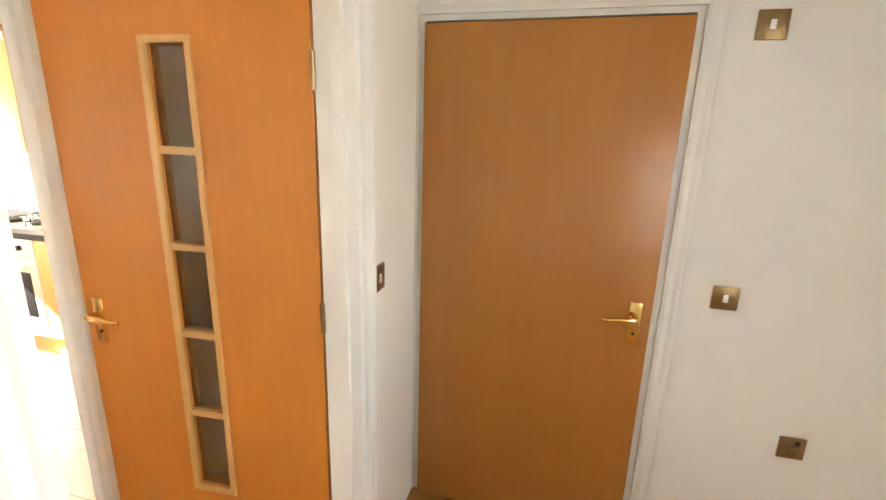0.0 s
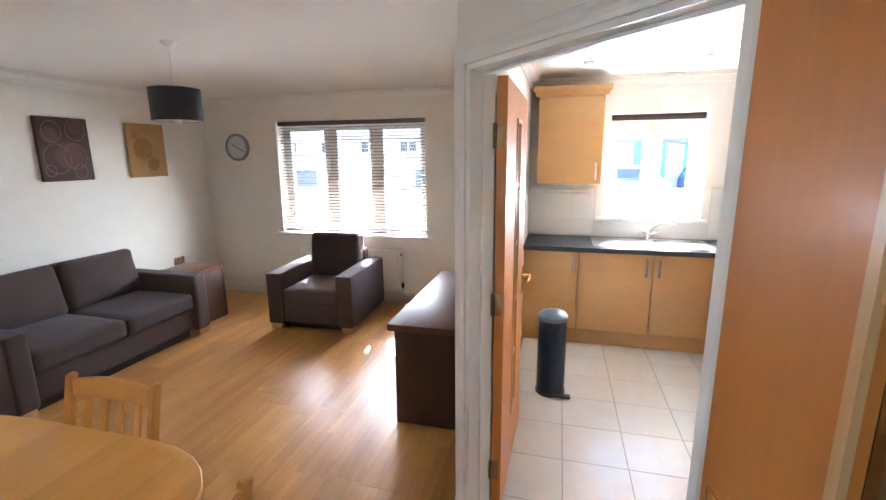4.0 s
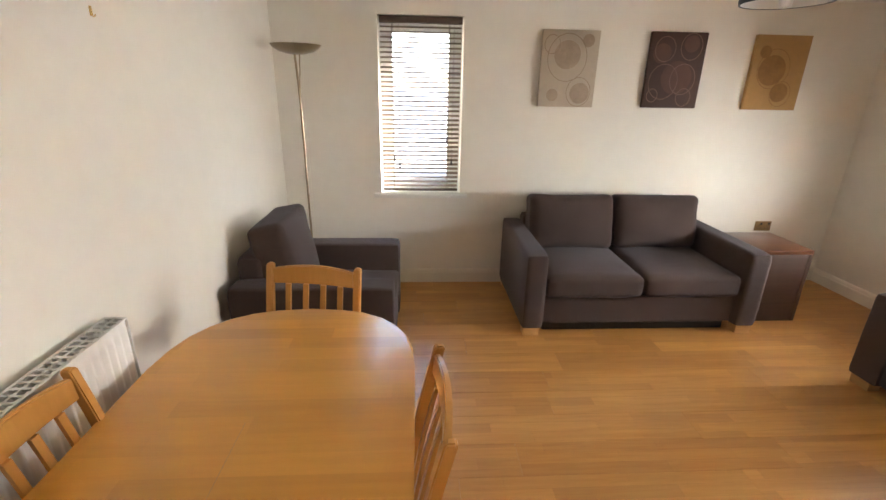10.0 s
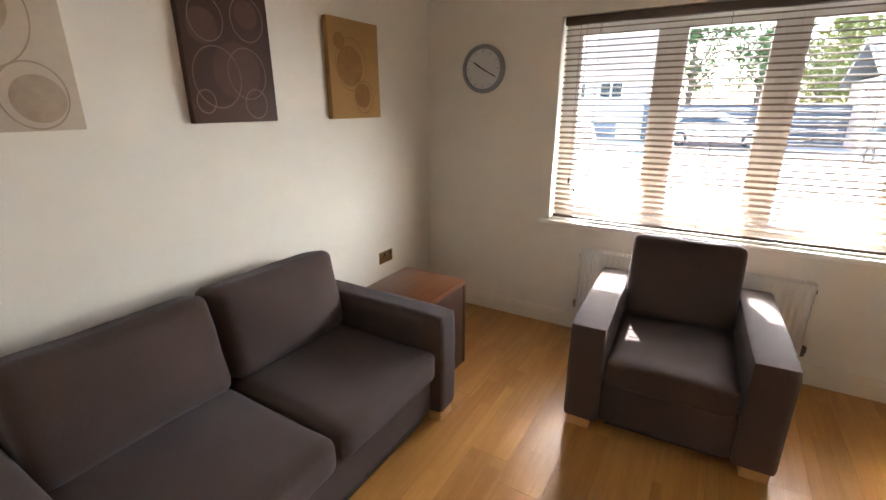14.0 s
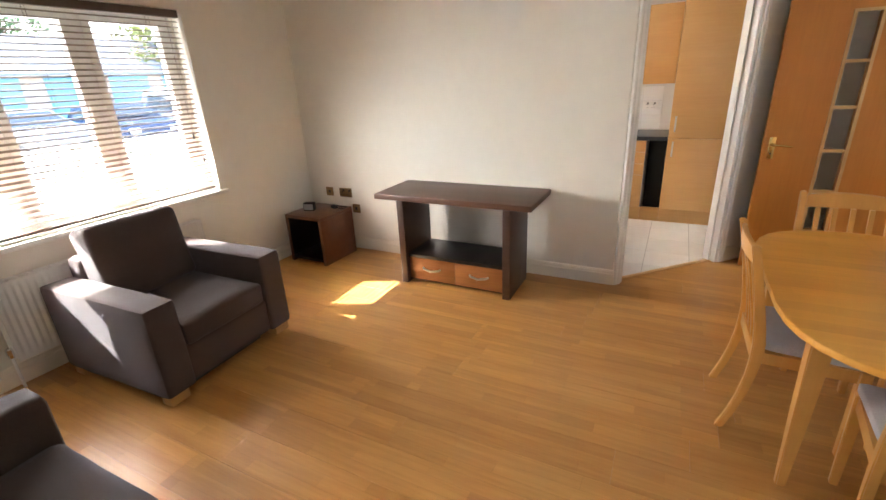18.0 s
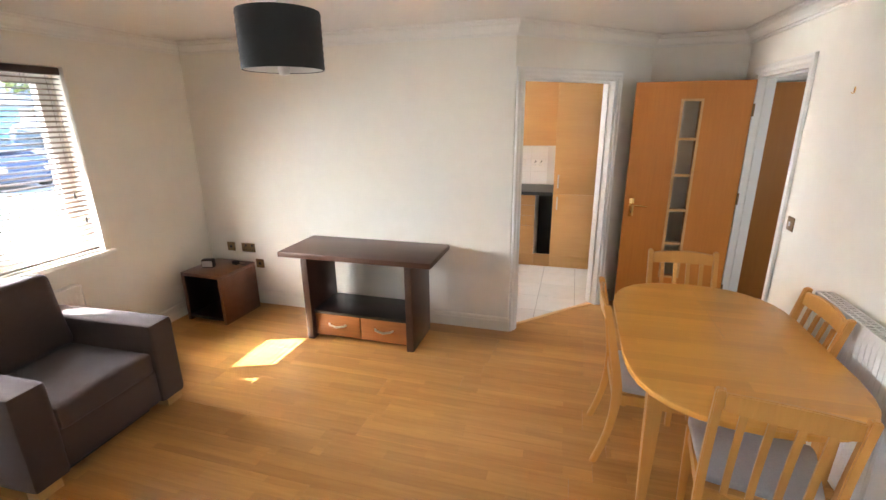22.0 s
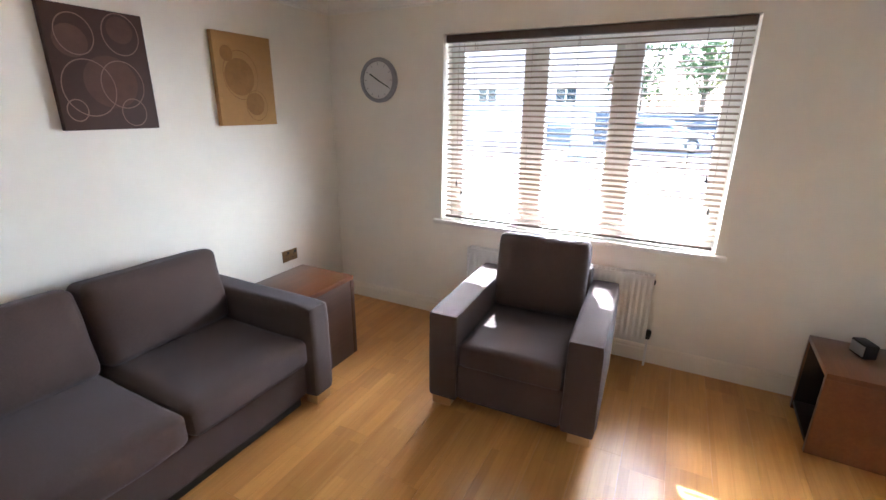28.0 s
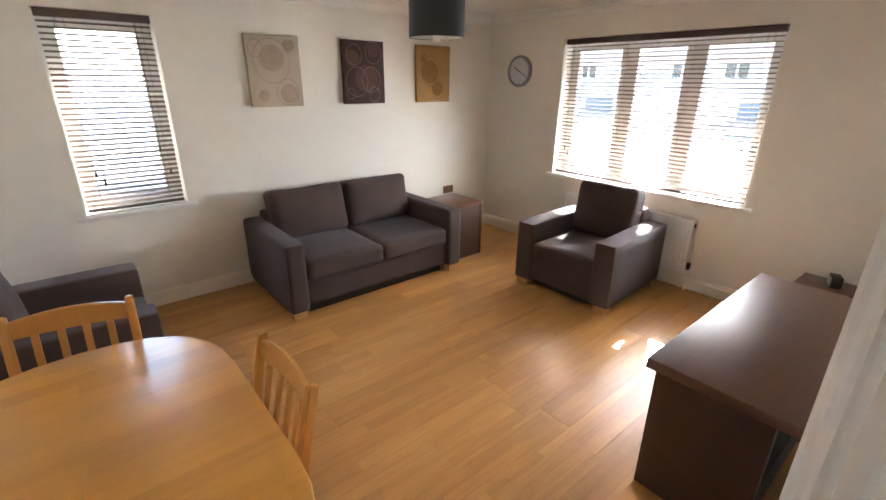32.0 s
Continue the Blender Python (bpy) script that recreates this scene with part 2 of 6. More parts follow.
def mesh_of(name, bm, mat, smooth=True):
    bmesh.ops.recalc_face_normals(bm, faces=bm.faces)
    me = bpy.data.meshes.new(name)
    bm.to_mesh(me)
    bm.free()
    me.materials.append(mat)
    if smooth:
        for p in me.polygons:
            p.use_smooth = True
        me.set_sharp_from_angle(angle=radians(35))
    return me


def part(name, bm, mat, parent=None, label="", smooth=True):
    ob = new(name, mesh_of(name, bm, mat, smooth))
    if parent is not None:
        ob.parent = parent
    if label:
        tagged(ob, label)
    return ob


def thing(name, label, category, at=(0, 0, 0), turn=0.0, group="", kind=""):
    """An Empty at a thing's base."""
    e = new(name)
    e.empty_display_size = 0.1
    e.matrix_basis = pose(*at, 0, 0, turn)
    return tagged(e, label, category, group, kind)


def setting(name, bm, mat, label, category, smooth=False):
    return tagged(part(name, bm, mat, None, smooth=smooth), label, category, kind="structure")


def wall_mesh(p0, p1, thick, z0, z1, openings=()):
    """A wall from p0 to p1 (its room face), thick to the left of that way, with openings (u0, u1, z0, z1) through it."""
    p0, p1 = Vector((*p0, 0)), Vector((*p1, 0))
    length = (p1 - p0).length
    d = (p1 - p0) / length
    n = Vector((-d.y, d.x, 0))
    us = sorted({0.0, length, *[o[0] for o in openings], *[o[1] for o in openings]})
    zs = sorted({z0, z1, *[o[2] for o in openings], *[o[3] for o in openings]})
    solid = {}
    for i in range(len(us) - 1):
        for k in range(len(zs) - 1):
            um, zm = (us[i] + us[i + 1]) / 2, (zs[k] + zs[k + 1]) / 2
            solid[i, k] = not any(o[0] < um < o[1] and o[2] < zm < o[3] for o in openings)
    bm = bmesh.new()
    cache = {}

    def vert(i, k, s):
        if (i, k, s) not in cache:
            cache[i, k, s] = bm.verts.new(p0 + d * us[i] + n * thick * s + Vector((0, 0, zs[k])))
        return cache[i, k, s]
    for (i, k), full in solid.items():
        if not full:
            continue
        for s in (0, 1):
            bm.faces.new([vert(i, k, s), vert(i + 1, k, s), vert(i + 1, k + 1, s), vert(i, k + 1, s)])
        for (di, dk), (a, b) in {(-1, 0): ((i, k), (i, k + 1)), (1, 0): ((i + 1, k), (i + 1, k + 1)),
                                 (0, -1): ((i, k), (i + 1, k)), (0, 1): ((i, k + 1), (i + 1, k + 1))}.items():
            if not solid.get((i + di, k + dk), False):
                bm.faces.new([vert(*a, 0), vert(*b, 0), vert(*b, 1), vert(*a, 1)])
    return bm


def moulding(profile, path, closed=False):
    """A profile (out, up) drawn along a plan path; 'out' points to the left of the way. Corners are mitred."""
    bm = bmesh.new()
    pts = [Vector((p[0], p[1])) for p in path]
    n = len(pts)
    rings = []
    for i in range(n):
        a = pts[i] - pts[i - 1] if (i > 0 or closed) else pts[1] - pts[0]
        b = pts[(i + 1) % n] - pts[i] if (i < n - 1 or closed) else pts[-1] - pts[-2]
        a, b = a.normalized(), b.normalized()
        na, nb = Vector((-a.y, a.x)), Vector((-b.y, b.x))
        m = (na + nb)
        m = m / max(0.2, m.dot(na)) if m.length > 1e-6 else na
        rings.append([bm.verts.new((pts[i].x + m.x * o, pts[i].y + m.y * o, u)) for o, u in profile])
    k = len(profile)
    for i in range(n if closed else n - 1):
        r0, r1 = rings[i], rings[(i + 1) % n]
        for j in range(k):
            bm.faces.new((r0[j], r0[(j + 1) % k], r1[(j + 1) % k], r1[j]))
    if not closed:
        bm.faces.new(rings[0])
        bm.faces.new(rings[-1][::-1])
    return bm

# ---- plan ----
W, S, N, E = -4.86, -3.15, 0.675, -0.175     # room faces of the living room's walls
CEIL = 2.36
C1 = (-1.935, N)                           # arris where the television wall ends
C2 = (-0.905, 1.74)                        # far end of the slanted kitchen wall
NB = 1.74                                  # wall behind the open living room door
T = 0.11                                   # partition thickness
TX = 0.28                                  # outer wall thickness
KWX = -4.65                                # kitchen face of the window wall
KN = 2.98                                  # kitchen's far wall
HN = 1.985                                 # hall wall with the cupboard door
HE, HS = 1.75, -0.90                       # hall's other walls
LD0, LD1 = 0.598, 1.470                    # living room doorway along the east wall
LD_TURN, LD_W = 3.6, 0.862
KD_TURN = -1.0
DOOR_H = 2.01
W2 = (-2.15, -0.332, 0.79, 2.08)        # big window: y0, y1, sill, head
W1 = (-1.575, -0.94, 0.785, 2.095)         # narrow window: x0, x1, sill, head
KW = (1.485, 2.325, 1.085, 2.045)           # kitchen window
SUN_AZ, SUN_EL = 200.4, 35.6               # where the sun stands: degrees from +x towards +y, and above the horizon

# ---- light ----
world = bpy.data.worlds.new("sky")
scene.world = world
world.use_nodes = True
sky = world.node_tree.nodes.new("ShaderNodeTexSky")
sky.sky_type, sky.sun_disc = "NISHITA", False
sky.sun_elevation, sky.sun_rotation = radians(SUN_EL), radians(90 - SUN_AZ)
world.node_tree.links.new(sky.outputs[0], world.node_tree.nodes["Background"].inputs["Color"])
world.node_tree.nodes["Background"].inputs["Strength"].default_value = 0.15
sun_data = bpy.data.lights.new("sun", "SUN")
sun_data.energy, sun_data.angle, sun_data.color = 5.0, radians(0.5), (1.0, 0.965, 0.92)
sun = new("sun", sun_data)
sun_way = Vector((math.cos(radians(SUN_AZ)) * math.cos(radians(SUN_EL)), math.sin(radians(SUN_AZ)) * math.cos(radians(SUN_EL)), math.sin(radians(SUN_EL))))
sun.matrix_basis = look(tuple(sun_way * 30), (0, 0, 0))


def sky_panel(name, at, target, w, h, power, color=(1.0, 0.985, 0.96)):
    """An area lamp in a window's opening that stands in for daylight."""
    d = bpy.data.lights.new(name, "AREA")
    d.shape, d.size, d.size_y, d.energy, d.color = "RECTANGLE", w, h, power, color
    o = new(name, d)
    o.matrix_basis = look(at, target)
    return o


LOW = 1.25      # sunlit paving fills the windows up to this height
sky_panel("daylight_big_window", (W - TX - 0.02, (W2[0] + W2[1]) / 2, (W2[2] + LOW) / 2), (0, (W2[0] + W2[1]) / 2, (W2[2] + LOW) / 2), W2[1] - W2[0] - 0.1, LOW - W2[2] - 0.02, 9.5)
sky_panel("daylight_narrow_window", ((W1[0] + W1[1]) / 2, S - TX - 0.02, (W1[2] + W1[3]) / 2), ((W1[0] + W1[1]) / 2, 0, (W1[2] + W1[3]) / 2 - 0.4), W1[1] - W1[0] - 0.06, W1[3] - W1[2] - 0.1, 0.17, (0.80, 0.90, 1.0))
sky_panel("daylight_kitchen_window", (KWX - TX - 0.02, (KW[0] + KW[1]) / 2, KW[2] + 0.14), (0, (KW[0] + KW[1]) / 2, KW[2] + 0.14), KW[1] - KW[0] - 0.06, 0.24, 8.5)
# added lamp at an unseen opening, brightens the hall
sky_panel("added_hall_fill", (HE + 0.14, HS + 1.15, 1.5), (0, HS + 1.3, 1.3), 1.1, 1.1, 0.5)


# ---- materials ----
M_WALL = material("cream_emulsion", (0.84, 0.80, 0.715), 0.75, grain=9, vary=0.025, bump=0.06, bump_scale=220, big=0.8)
M_CEIL = material("white_ceiling_paint", (0.84, 0.82, 0.77), 0.85, grain=14, vary=0.02, bump=0.05, bump_scale=260)
M_HALL = material("pale_hall_emulsion", (0.80, 0.77, 0.72), 0.7, grain=9, vary=0.025, bump=0.05, bump_scale=220)
M_GLOSS = material("white_gloss_paint", (0.80, 0.78, 0.73), 0.42, grain=5, vary=0.012)
M_SKIRT = material("cream_skirting_gloss", (0.83, 0.775, 0.67), 0.6, grain=5, vary=0.02, bump=0.008, bump_scale=60)
M_WGROUT = material("white_wall_grout", (0.66, 0.65, 0.62), 0.8, grain=90, vary=0.08)
M_UPVC = material("white_window_plastic", (0.80, 0.80, 0.78), 0.3, vary=0.02)
M_DOOR = wood("beech_door_veneer", (0.60, 0.222, 0.034), (0.50, 0.172, 0.024), 0.45, "z", 0.8, 0.03, coat=0.05, contrast=0.7)
M_DOORRED = wood("dark_beech_door_veneer", (0.50, 0.205, 0.042), (0.40, 0.15, 0.028), 0.38, "z", 0.5, 0.03, coat=0.15, contrast=0.6)
M_BEAD = wood("pale_beech_bead", (0.66, 0.40, 0.17), (0.58, 0.32, 0.12), 0.35, "z", 1.0, 0.04)
M_LAM = wood("beech_laminate", (0.60, 0.312, 0.098), (0.46, 0.213, 0.055), 0.30, "x", 0.7, 0.075, contrast=1.15, blocks=(0.55, 0.0643), soft=0.58)
M_TABLE = wood("lacquered_table_beech", (0.80, 0.405, 0.080), (0.68, 0.31, 0.050), 0.33, "x", 0.6, 0.0, coat=0.15, contrast=0.8, blocks=(0.38, 0.07), soft=0.36, joint=0.0)
M_CHAIR = wood("lacquered_chair_beech", (0.70, 0.355, 0.095), (0.60, 0.28, 0.062), 0.28, "z", 1.2, 0.05, coat=0.2, contrast=0.7)
M_DARK = wood("dark_panel_wood", (0.072, 0.032, 0.018), (0.045, 0.019, 0.010), 0.42, "x", 1.0, 0.05, coat=0.05)
M_TVTOP = wood("brown_wood_top", (0.125, 0.056, 0.032), (0.08, 0.034, 0.019), 0.42, "x", 1.0, 0.05, coat=0.05)
M_DRAWER = wood("orange_brown_drawer_wood", (0.38, 0.15, 0.045), (0.26, 0.092, 0.026), 0.32, "x", 1.0, 0.05, coat=0.15)
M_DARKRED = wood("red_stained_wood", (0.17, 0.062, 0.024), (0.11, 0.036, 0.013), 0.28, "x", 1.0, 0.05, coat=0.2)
M_BLACKW = wood("black_stained_wood", (0.016, 0.011, 0.010), (0.010, 0.007, 0.006), 0.35, "z", 1.0, 0.05)
M_FAB = material("brown_grey_fabric", (0.064, 0.038, 0.030), 0.9, grain=160, vary=0.22, bump=0.5, bump_scale=420, sheen=0.15, big=3, sheen_tint=(0.72, 0.82, 1.0))
M_SEAT = material("grey_seat_fabric", (0.48, 0.465, 0.48), 0.9, grain=150, vary=0.12, bump=0.4, bump_scale=380)
M_KUNIT = wood("beech_kitchen_front", (0.62, 0.36, 0.14), (0.54, 0.29, 0.10), 0.35, "x", 0.9, 0.05, contrast=0.7)
M_TOP = material("dark_slate_worktop", (0.035, 0.042, 0.05), 0.35, grain=200, vary=0.5, bump=0.05)
M_TILE = material("white_floor_tile", (0.72, 0.70, 0.66), 0.22, grain=12, vary=0.05, random_tint=0.04, bump=0.03, bump_scale=30)
M_GROUT = material("grey_grout", (0.28, 0.26, 0.24), 0.85, grain=90, vary=0.15, bump=0.2)
M_WTILE = material("white_wall_tile", (0.78, 0.78, 0.76), 0.15, vary=0.03, random_tint=0.02)
M_BRASS = material("polished_brass", (0.75, 0.50, 0.18), 0.22, 1.0, vary=0.08)
M_ABRASS = material("antique_brass", (0.30, 0.20, 0.10), 0.35, 1.0, vary=0.15)
M_CHROME = material("polished_chrome", (0.75, 0.75, 0.76), 0.12, 1.0, vary=0.03)
M_STEEL = material("brushed_steel", (0.62, 0.62, 0.62), 0.28, 1.0, vary=0.06, stretch=(1, 20, 1))
M_LAMPM = material("bronze_lamp_metal", (0.34, 0.27, 0.18), 0.3, 1.0, vary=0.1)
M_BLACK = material("black_plastic", (0.015, 0.015, 0.016), 0.4, vary=0.1)
M_WPLAST = material("white_plastic", (0.78, 0.77, 0.73), 0.35, vary=0.02)
M_RAD = material("white_radiator_enamel", (0.80, 0.79, 0.76), 0.3, vary=0.02, bump=0.02)
M_SHADE = material("black_ribbed_silk", (0.010, 0.011, 0.013), 0.55, grain=60, vary=0.3, stretch=(1, 1, 9), bump=0.3, bump_scale=60)
M_SHADEIN = material("white_shade_lining", (0.7, 0.68, 0.64), 0.7, vary=0.03)
M_BLIND = wood("dark_brown_blind_rail", (0.10, 0.065, 0.05), (0.07, 0.045, 0.035), 0.35, "y", 1.0, 0.05)
# slats lighter than the rails: the light behind them is put into the brown
M_BLINDX = wood("backlit_brown_blind_slat", (0.27, 0.20, 0.155), (0.19, 0.14, 0.105), 0.3, "x", 1.0, 0.05)
M_CORD = material("brown_cord", (0.07, 0.045, 0.035), 0.8, vary=0.1)
M_BIN = material("dark_blue_painted_steel", (0.012, 0.022, 0.045), 0.3, 0.3, vary=0.08)
M_BINLID = material("grey_bin_lid", (0.12, 0.16, 0.21), 0.3, 0.4, vary=0.05)
M_GLASS = glass_material("window_glass")
M_FROST = glass_material("smoked_obscure_glass", 0.16, (0.86, 0.83, 0.78))
M_CLOCKFACE = material("pale_clock_face", (0.66, 0.66, 0.66), 0.5, vary=0.02)
M_CLOCKRIM = material("grey_clock_rim", (0.30, 0.30, 0.33), 0.3, 0.6, vary=0.05)
M_FOOT = wood("pale_wood_foot", (0.62, 0.36, 0.15), (0.50, 0.27, 0.10), 0.4, "x", 1.0, 0.05)


# ---- structure ----
def strip(p0, p1, thick, openings=(), z0=0.0, z1=None):
    return wall_mesh(p0, p1, thick, z0, CEIL if z1 is None else z1, openings)


# west wall runs past the living room and the kitchen
setting("wall_west", strip((W, N + T), (W, S), -TX, [(N + T - W2[1], N + T - W2[0], W2[2], W2[3])]), M_WALL,
        "cream painted outer wall with a wide window", "wall")
setting("wall_kitchen_west", strip((KWX, KN), (KWX, N + T), -TX, [(KN - KW[1], KN - KW[0], KW[2], KW[3])]), M_HALL,
        "white painted kitchen outer wall with a window", "wall")
setting("wall_south", strip((W - TX, S), (E + T, S), -TX, [(W1[0] - W + TX, W1[1] - W + TX, W1[2], W1[3])]), M_WALL,
        "cream painted outer wall with a narrow window", "wall")
setting("wall_east", strip((E, S), (E, HN), -T, [(LD0 - S, LD1 - S, 0, DOOR_H)]), M_WALL, "cream painted partition with the hall doorway", "wall")
setting("wall_north", strip((W, N), C1, T), M_WALL, "cream painted partition behind the television stand", "wall")
slant = (Vector(C2) - Vector(C1))
SL = slant.length
SD = slant / SL
K0, K1 = 0.062, 1.06
setting("wall_slanted", strip(C1, C2, T, [(K0, K1, 0, DOOR_H)]), M_WALL, "short slanted partition with the kitchen doorway", "wall")
setting("wall_recess_back", strip((C2[0] - 0.02, NB), (E, NB), T), M_WALL, "cream painted wall behind the open door", "wall")
setting("wall_kitchen_north", strip((W - TX, KN), (-0.2, KN), T), M_HALL, "white painted kitchen wall", "wall")
setting("wall_kitchen_east", strip((-0.31, NB + T), (-0.31, KN), -T), M_HALL, "white painted kitchen end wall", "wall")
HD0, HD1 = -0.062, 0.87
setting("wall_hall_north", strip((E, HN), (HE + T, HN), T, [(HD0 - E, HD1 - E, 0, DOOR_H)]), M_HALL, "white hall wall with a cupboard door", "wall")
# the opening is added out of view for the hall's extra lamp
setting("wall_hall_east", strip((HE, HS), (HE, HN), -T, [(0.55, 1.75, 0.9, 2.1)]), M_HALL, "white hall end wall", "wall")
setting("wall_hall_south", strip((E + T, HS), (HE + T, HS), -T), M_HALL, "white hall wall", "wall")
setting("wall_cupboard_back", strip((HD0 - 0.2, HN + 0.12), (HD1 + 0.2, HN + 0.12), 0.03), M_HALL, "plain wall inside the hall cupboard", "wall")
setting("ceiling_living", boxes((W - TX, S - TX, CEIL, HE + T, KN + T, CEIL + 0.12)), M_CEIL, "white painted ceiling", "ceiling")
setting("floor_slab", boxes((W - TX, S - TX, -0.15, HE + T, KN + T, -0.016)), M_GROUT, "concrete slab under the floors", "floor")

# ---- outside ----
GZ = -0.20
M_ASPH = material("pale_car_park_paving", (0.33, 0.32, 0.30), 0.9, grain=25, vary=0.15, bump=0.2, bump_scale=40)
M_CREAM = material("cream_render", (0.70, 0.66, 0.58), 0.85, grain=20, vary=0.08)
M_BRICK = material("pink_brick", (0.50, 0.37, 0.30), 0.85, grain=60, vary=0.2)
M_ROOF = material("orange_roof_tile", (0.48, 0.32, 0.23), 0.8, grain=30, vary=0.2)
M_SLATE = material("grey_slate", (0.16, 0.17, 0.19), 0.7, grain=30, vary=0.2)
M_BLUE = material("blue_garage_paint", (0.14, 0.36, 0.55), 0.45, vary=0.08)
M_FENCE = wood("weathered_fence_wood", (0.10, 0.11, 0.13), (0.07, 0.075, 0.09), 0.8, "z", 1.0, 0.1)
M_DGLASS = material("dark_window_glass", (0.03, 0.04, 0.05), 0.08, vary=0.05)
M_CAR1 = material("silver_car_paint", (0.42, 0.44, 0.47), 0.25, 0.7, vary=0.03)
M_CAR2 = material("dark_blue_car_paint", (0.03, 0.05, 0.10), 0.25, 0.4, vary=0.03)
M_TYRE = material("black_tyre", (0.02, 0.02, 0.02), 0.8, vary=0.1)
M_LAMPG = material("lamp_glass", (0.6, 0.6, 0.58), 0.15, vary=0.02)
M_BARK = material("tree_bark", (0.12, 0.09, 0.06), 0.9, grain=25, vary=0.3, bump=0.5)
M_LEAF = material("green_leaves", (0.06, 0.11, 0.035), 0.6, grain=6, vary=0.4, big=0.5)
M_LEAF2 = material("yellow_green_leaves", (0.16, 0.17, 0.04), 0.6, grain=6, vary=0.4, big=0.5)
setting("ground", boxes((-600, -600, GZ - 0.3, 600, 600, GZ)), M_ASPH, "pale paved car park and street", "ground")


def house(name, label, x, y0, y1, depth, eaves, ridge, wall, roof, windows, doors=(), door_mat=None):
    """A building whose front looks along +x at x; windows and doors are (y, z0, z1, width)."""
    e = thing(name, label, "building", (x, (y0 + y1) / 2, GZ))
    h = (y1 - y0) / 2
    part("wall", boxes((-depth, -h, 0, 0, h, eaves - GZ)), wall, e, smooth=False)
    bm = bmesh.new()
    o = 0.35
    pts = [(o, eaves - GZ - 0.1), (-depth / 2, ridge - GZ), (-depth - o, eaves - GZ - 0.1), (-depth - o, eaves - GZ - 0.25), (-depth / 2, ridge - GZ - 0.2), (o, eaves - GZ - 0.25)]
    a = [bm.verts.new((px, -h - o, pz)) for px, pz in pts]
    b = [bm.verts.new((px, h + o, pz)) for px, pz in pts]
    for k in range(6):
        bm.faces.new((a[k], a[(k + 1) % 6], b[(k + 1) % 6], b[k]))
    bm.faces.new(a[::-1])
    bm.faces.new(b)
    part("roof", bm, roof, e, smooth=False)
    for y, z0, z1, w in windows:
        yc = y - (y0 + y1) / 2
        f = part("window", merge(boxes((0.001, yc - w / 2, z0 - GZ, 0.05, yc - w / 2 + 0.08, z1 - GZ)), boxes((0.001, yc + w / 2 - 0.08, z0 - GZ, 0.05, yc + w / 2, z1 - GZ)), boxes((0.001, yc - 0.04, z0 - GZ, 0.05, yc + 0.04, z1 - GZ)),
                                boxes((0.001, yc - w / 2 + 0.08, z0 - GZ, 0.05, yc + w / 2 - 0.08, z0 - GZ + 0.08)), boxes((0.001, yc - w / 2 + 0.08, z1 - GZ - 0.08, 0.05, yc + w / 2 - 0.08, z1 - GZ))), M_UPVC, e, smooth=False)
        part("pane", boxes((0.002, yc - w / 2 + 0.08, z0 - GZ + 0.08, 0.015, yc + w / 2 - 0.08, z1 - GZ - 0.08)), M_DGLASS, f, smooth=False)
    for y, z0, z1, w in doors:
        yc = y - (y0 + y1) / 2
        d = part("garage_door", boxes((0.001, yc - w / 2, max(0.001, z0 - GZ), 0.04, yc + w / 2, z1 - GZ)), door_mat or M_DGLASS, e, smooth=False)
        n = 7
        for k in range(n):
            zz = max(0.05, z0 - GZ) + (z1 - max(z0, GZ)) * (k + 0.5) / n
            part("rib", boxes((0.0405, yc - w / 2 + 0.05, zz - 0.02, 0.055, yc + w / 2 - 0.05, zz + 0.02)), door_mat or M_DGLASS, d, smooth=False)
    return e


house("apartment_house", "cream rendered house with an orange tiled roof across the car park", -28, -26, -4.7, 9, 3.0, 7.0, M_CREAM, M_ROOF,
      [(y, 1.85, 2.7, 1.25) for y in (-19.5, -17.0, -14.0, -11.1, -8.4, -6.5)], [(y, GZ, 0.75, 1.9) for y in (-16, -13.2, -10.4, -7.0)], M_SLATE)
house("garage_block", "pink brick garage block with blue doors", -22.3, 3.3, 14, 6, 2.45, 3.9, M_BRICK, M_SLATE, [], [(4.9, GZ, 2.2, 1.35), (7.1, GZ, 2.2, 1.6), (9.3, GZ, 2.2, 1.6), (11.5, GZ, 2.2, 1.6)], M_BLUE)
house("garden_shed", "small white gabled shed on the car park's edge", -14, -6.35, -4.75, 1.8, 0.75, 1.5, M_UPVC, M_UPVC, [])

e = thing("fence", "dark weathered board fence below the trees", "fence", (-27, 0, GZ))
for k in range(19):
    part("post", boxes((-0.06, -4.6 + k * 0.45 - 0.03, 0, 0.0, -4.6 + k * 0.45 + 0.03, 1.75)), M_FENCE, e, smooth=False)
for k in range(10):
    part("rail_board", boxes((0.001, -4.65, 0.05 + k * 0.17, 0.025, 3.6, 0.05 + k * 0.17 + 0.155)), M_FENCE, e, smooth=False)


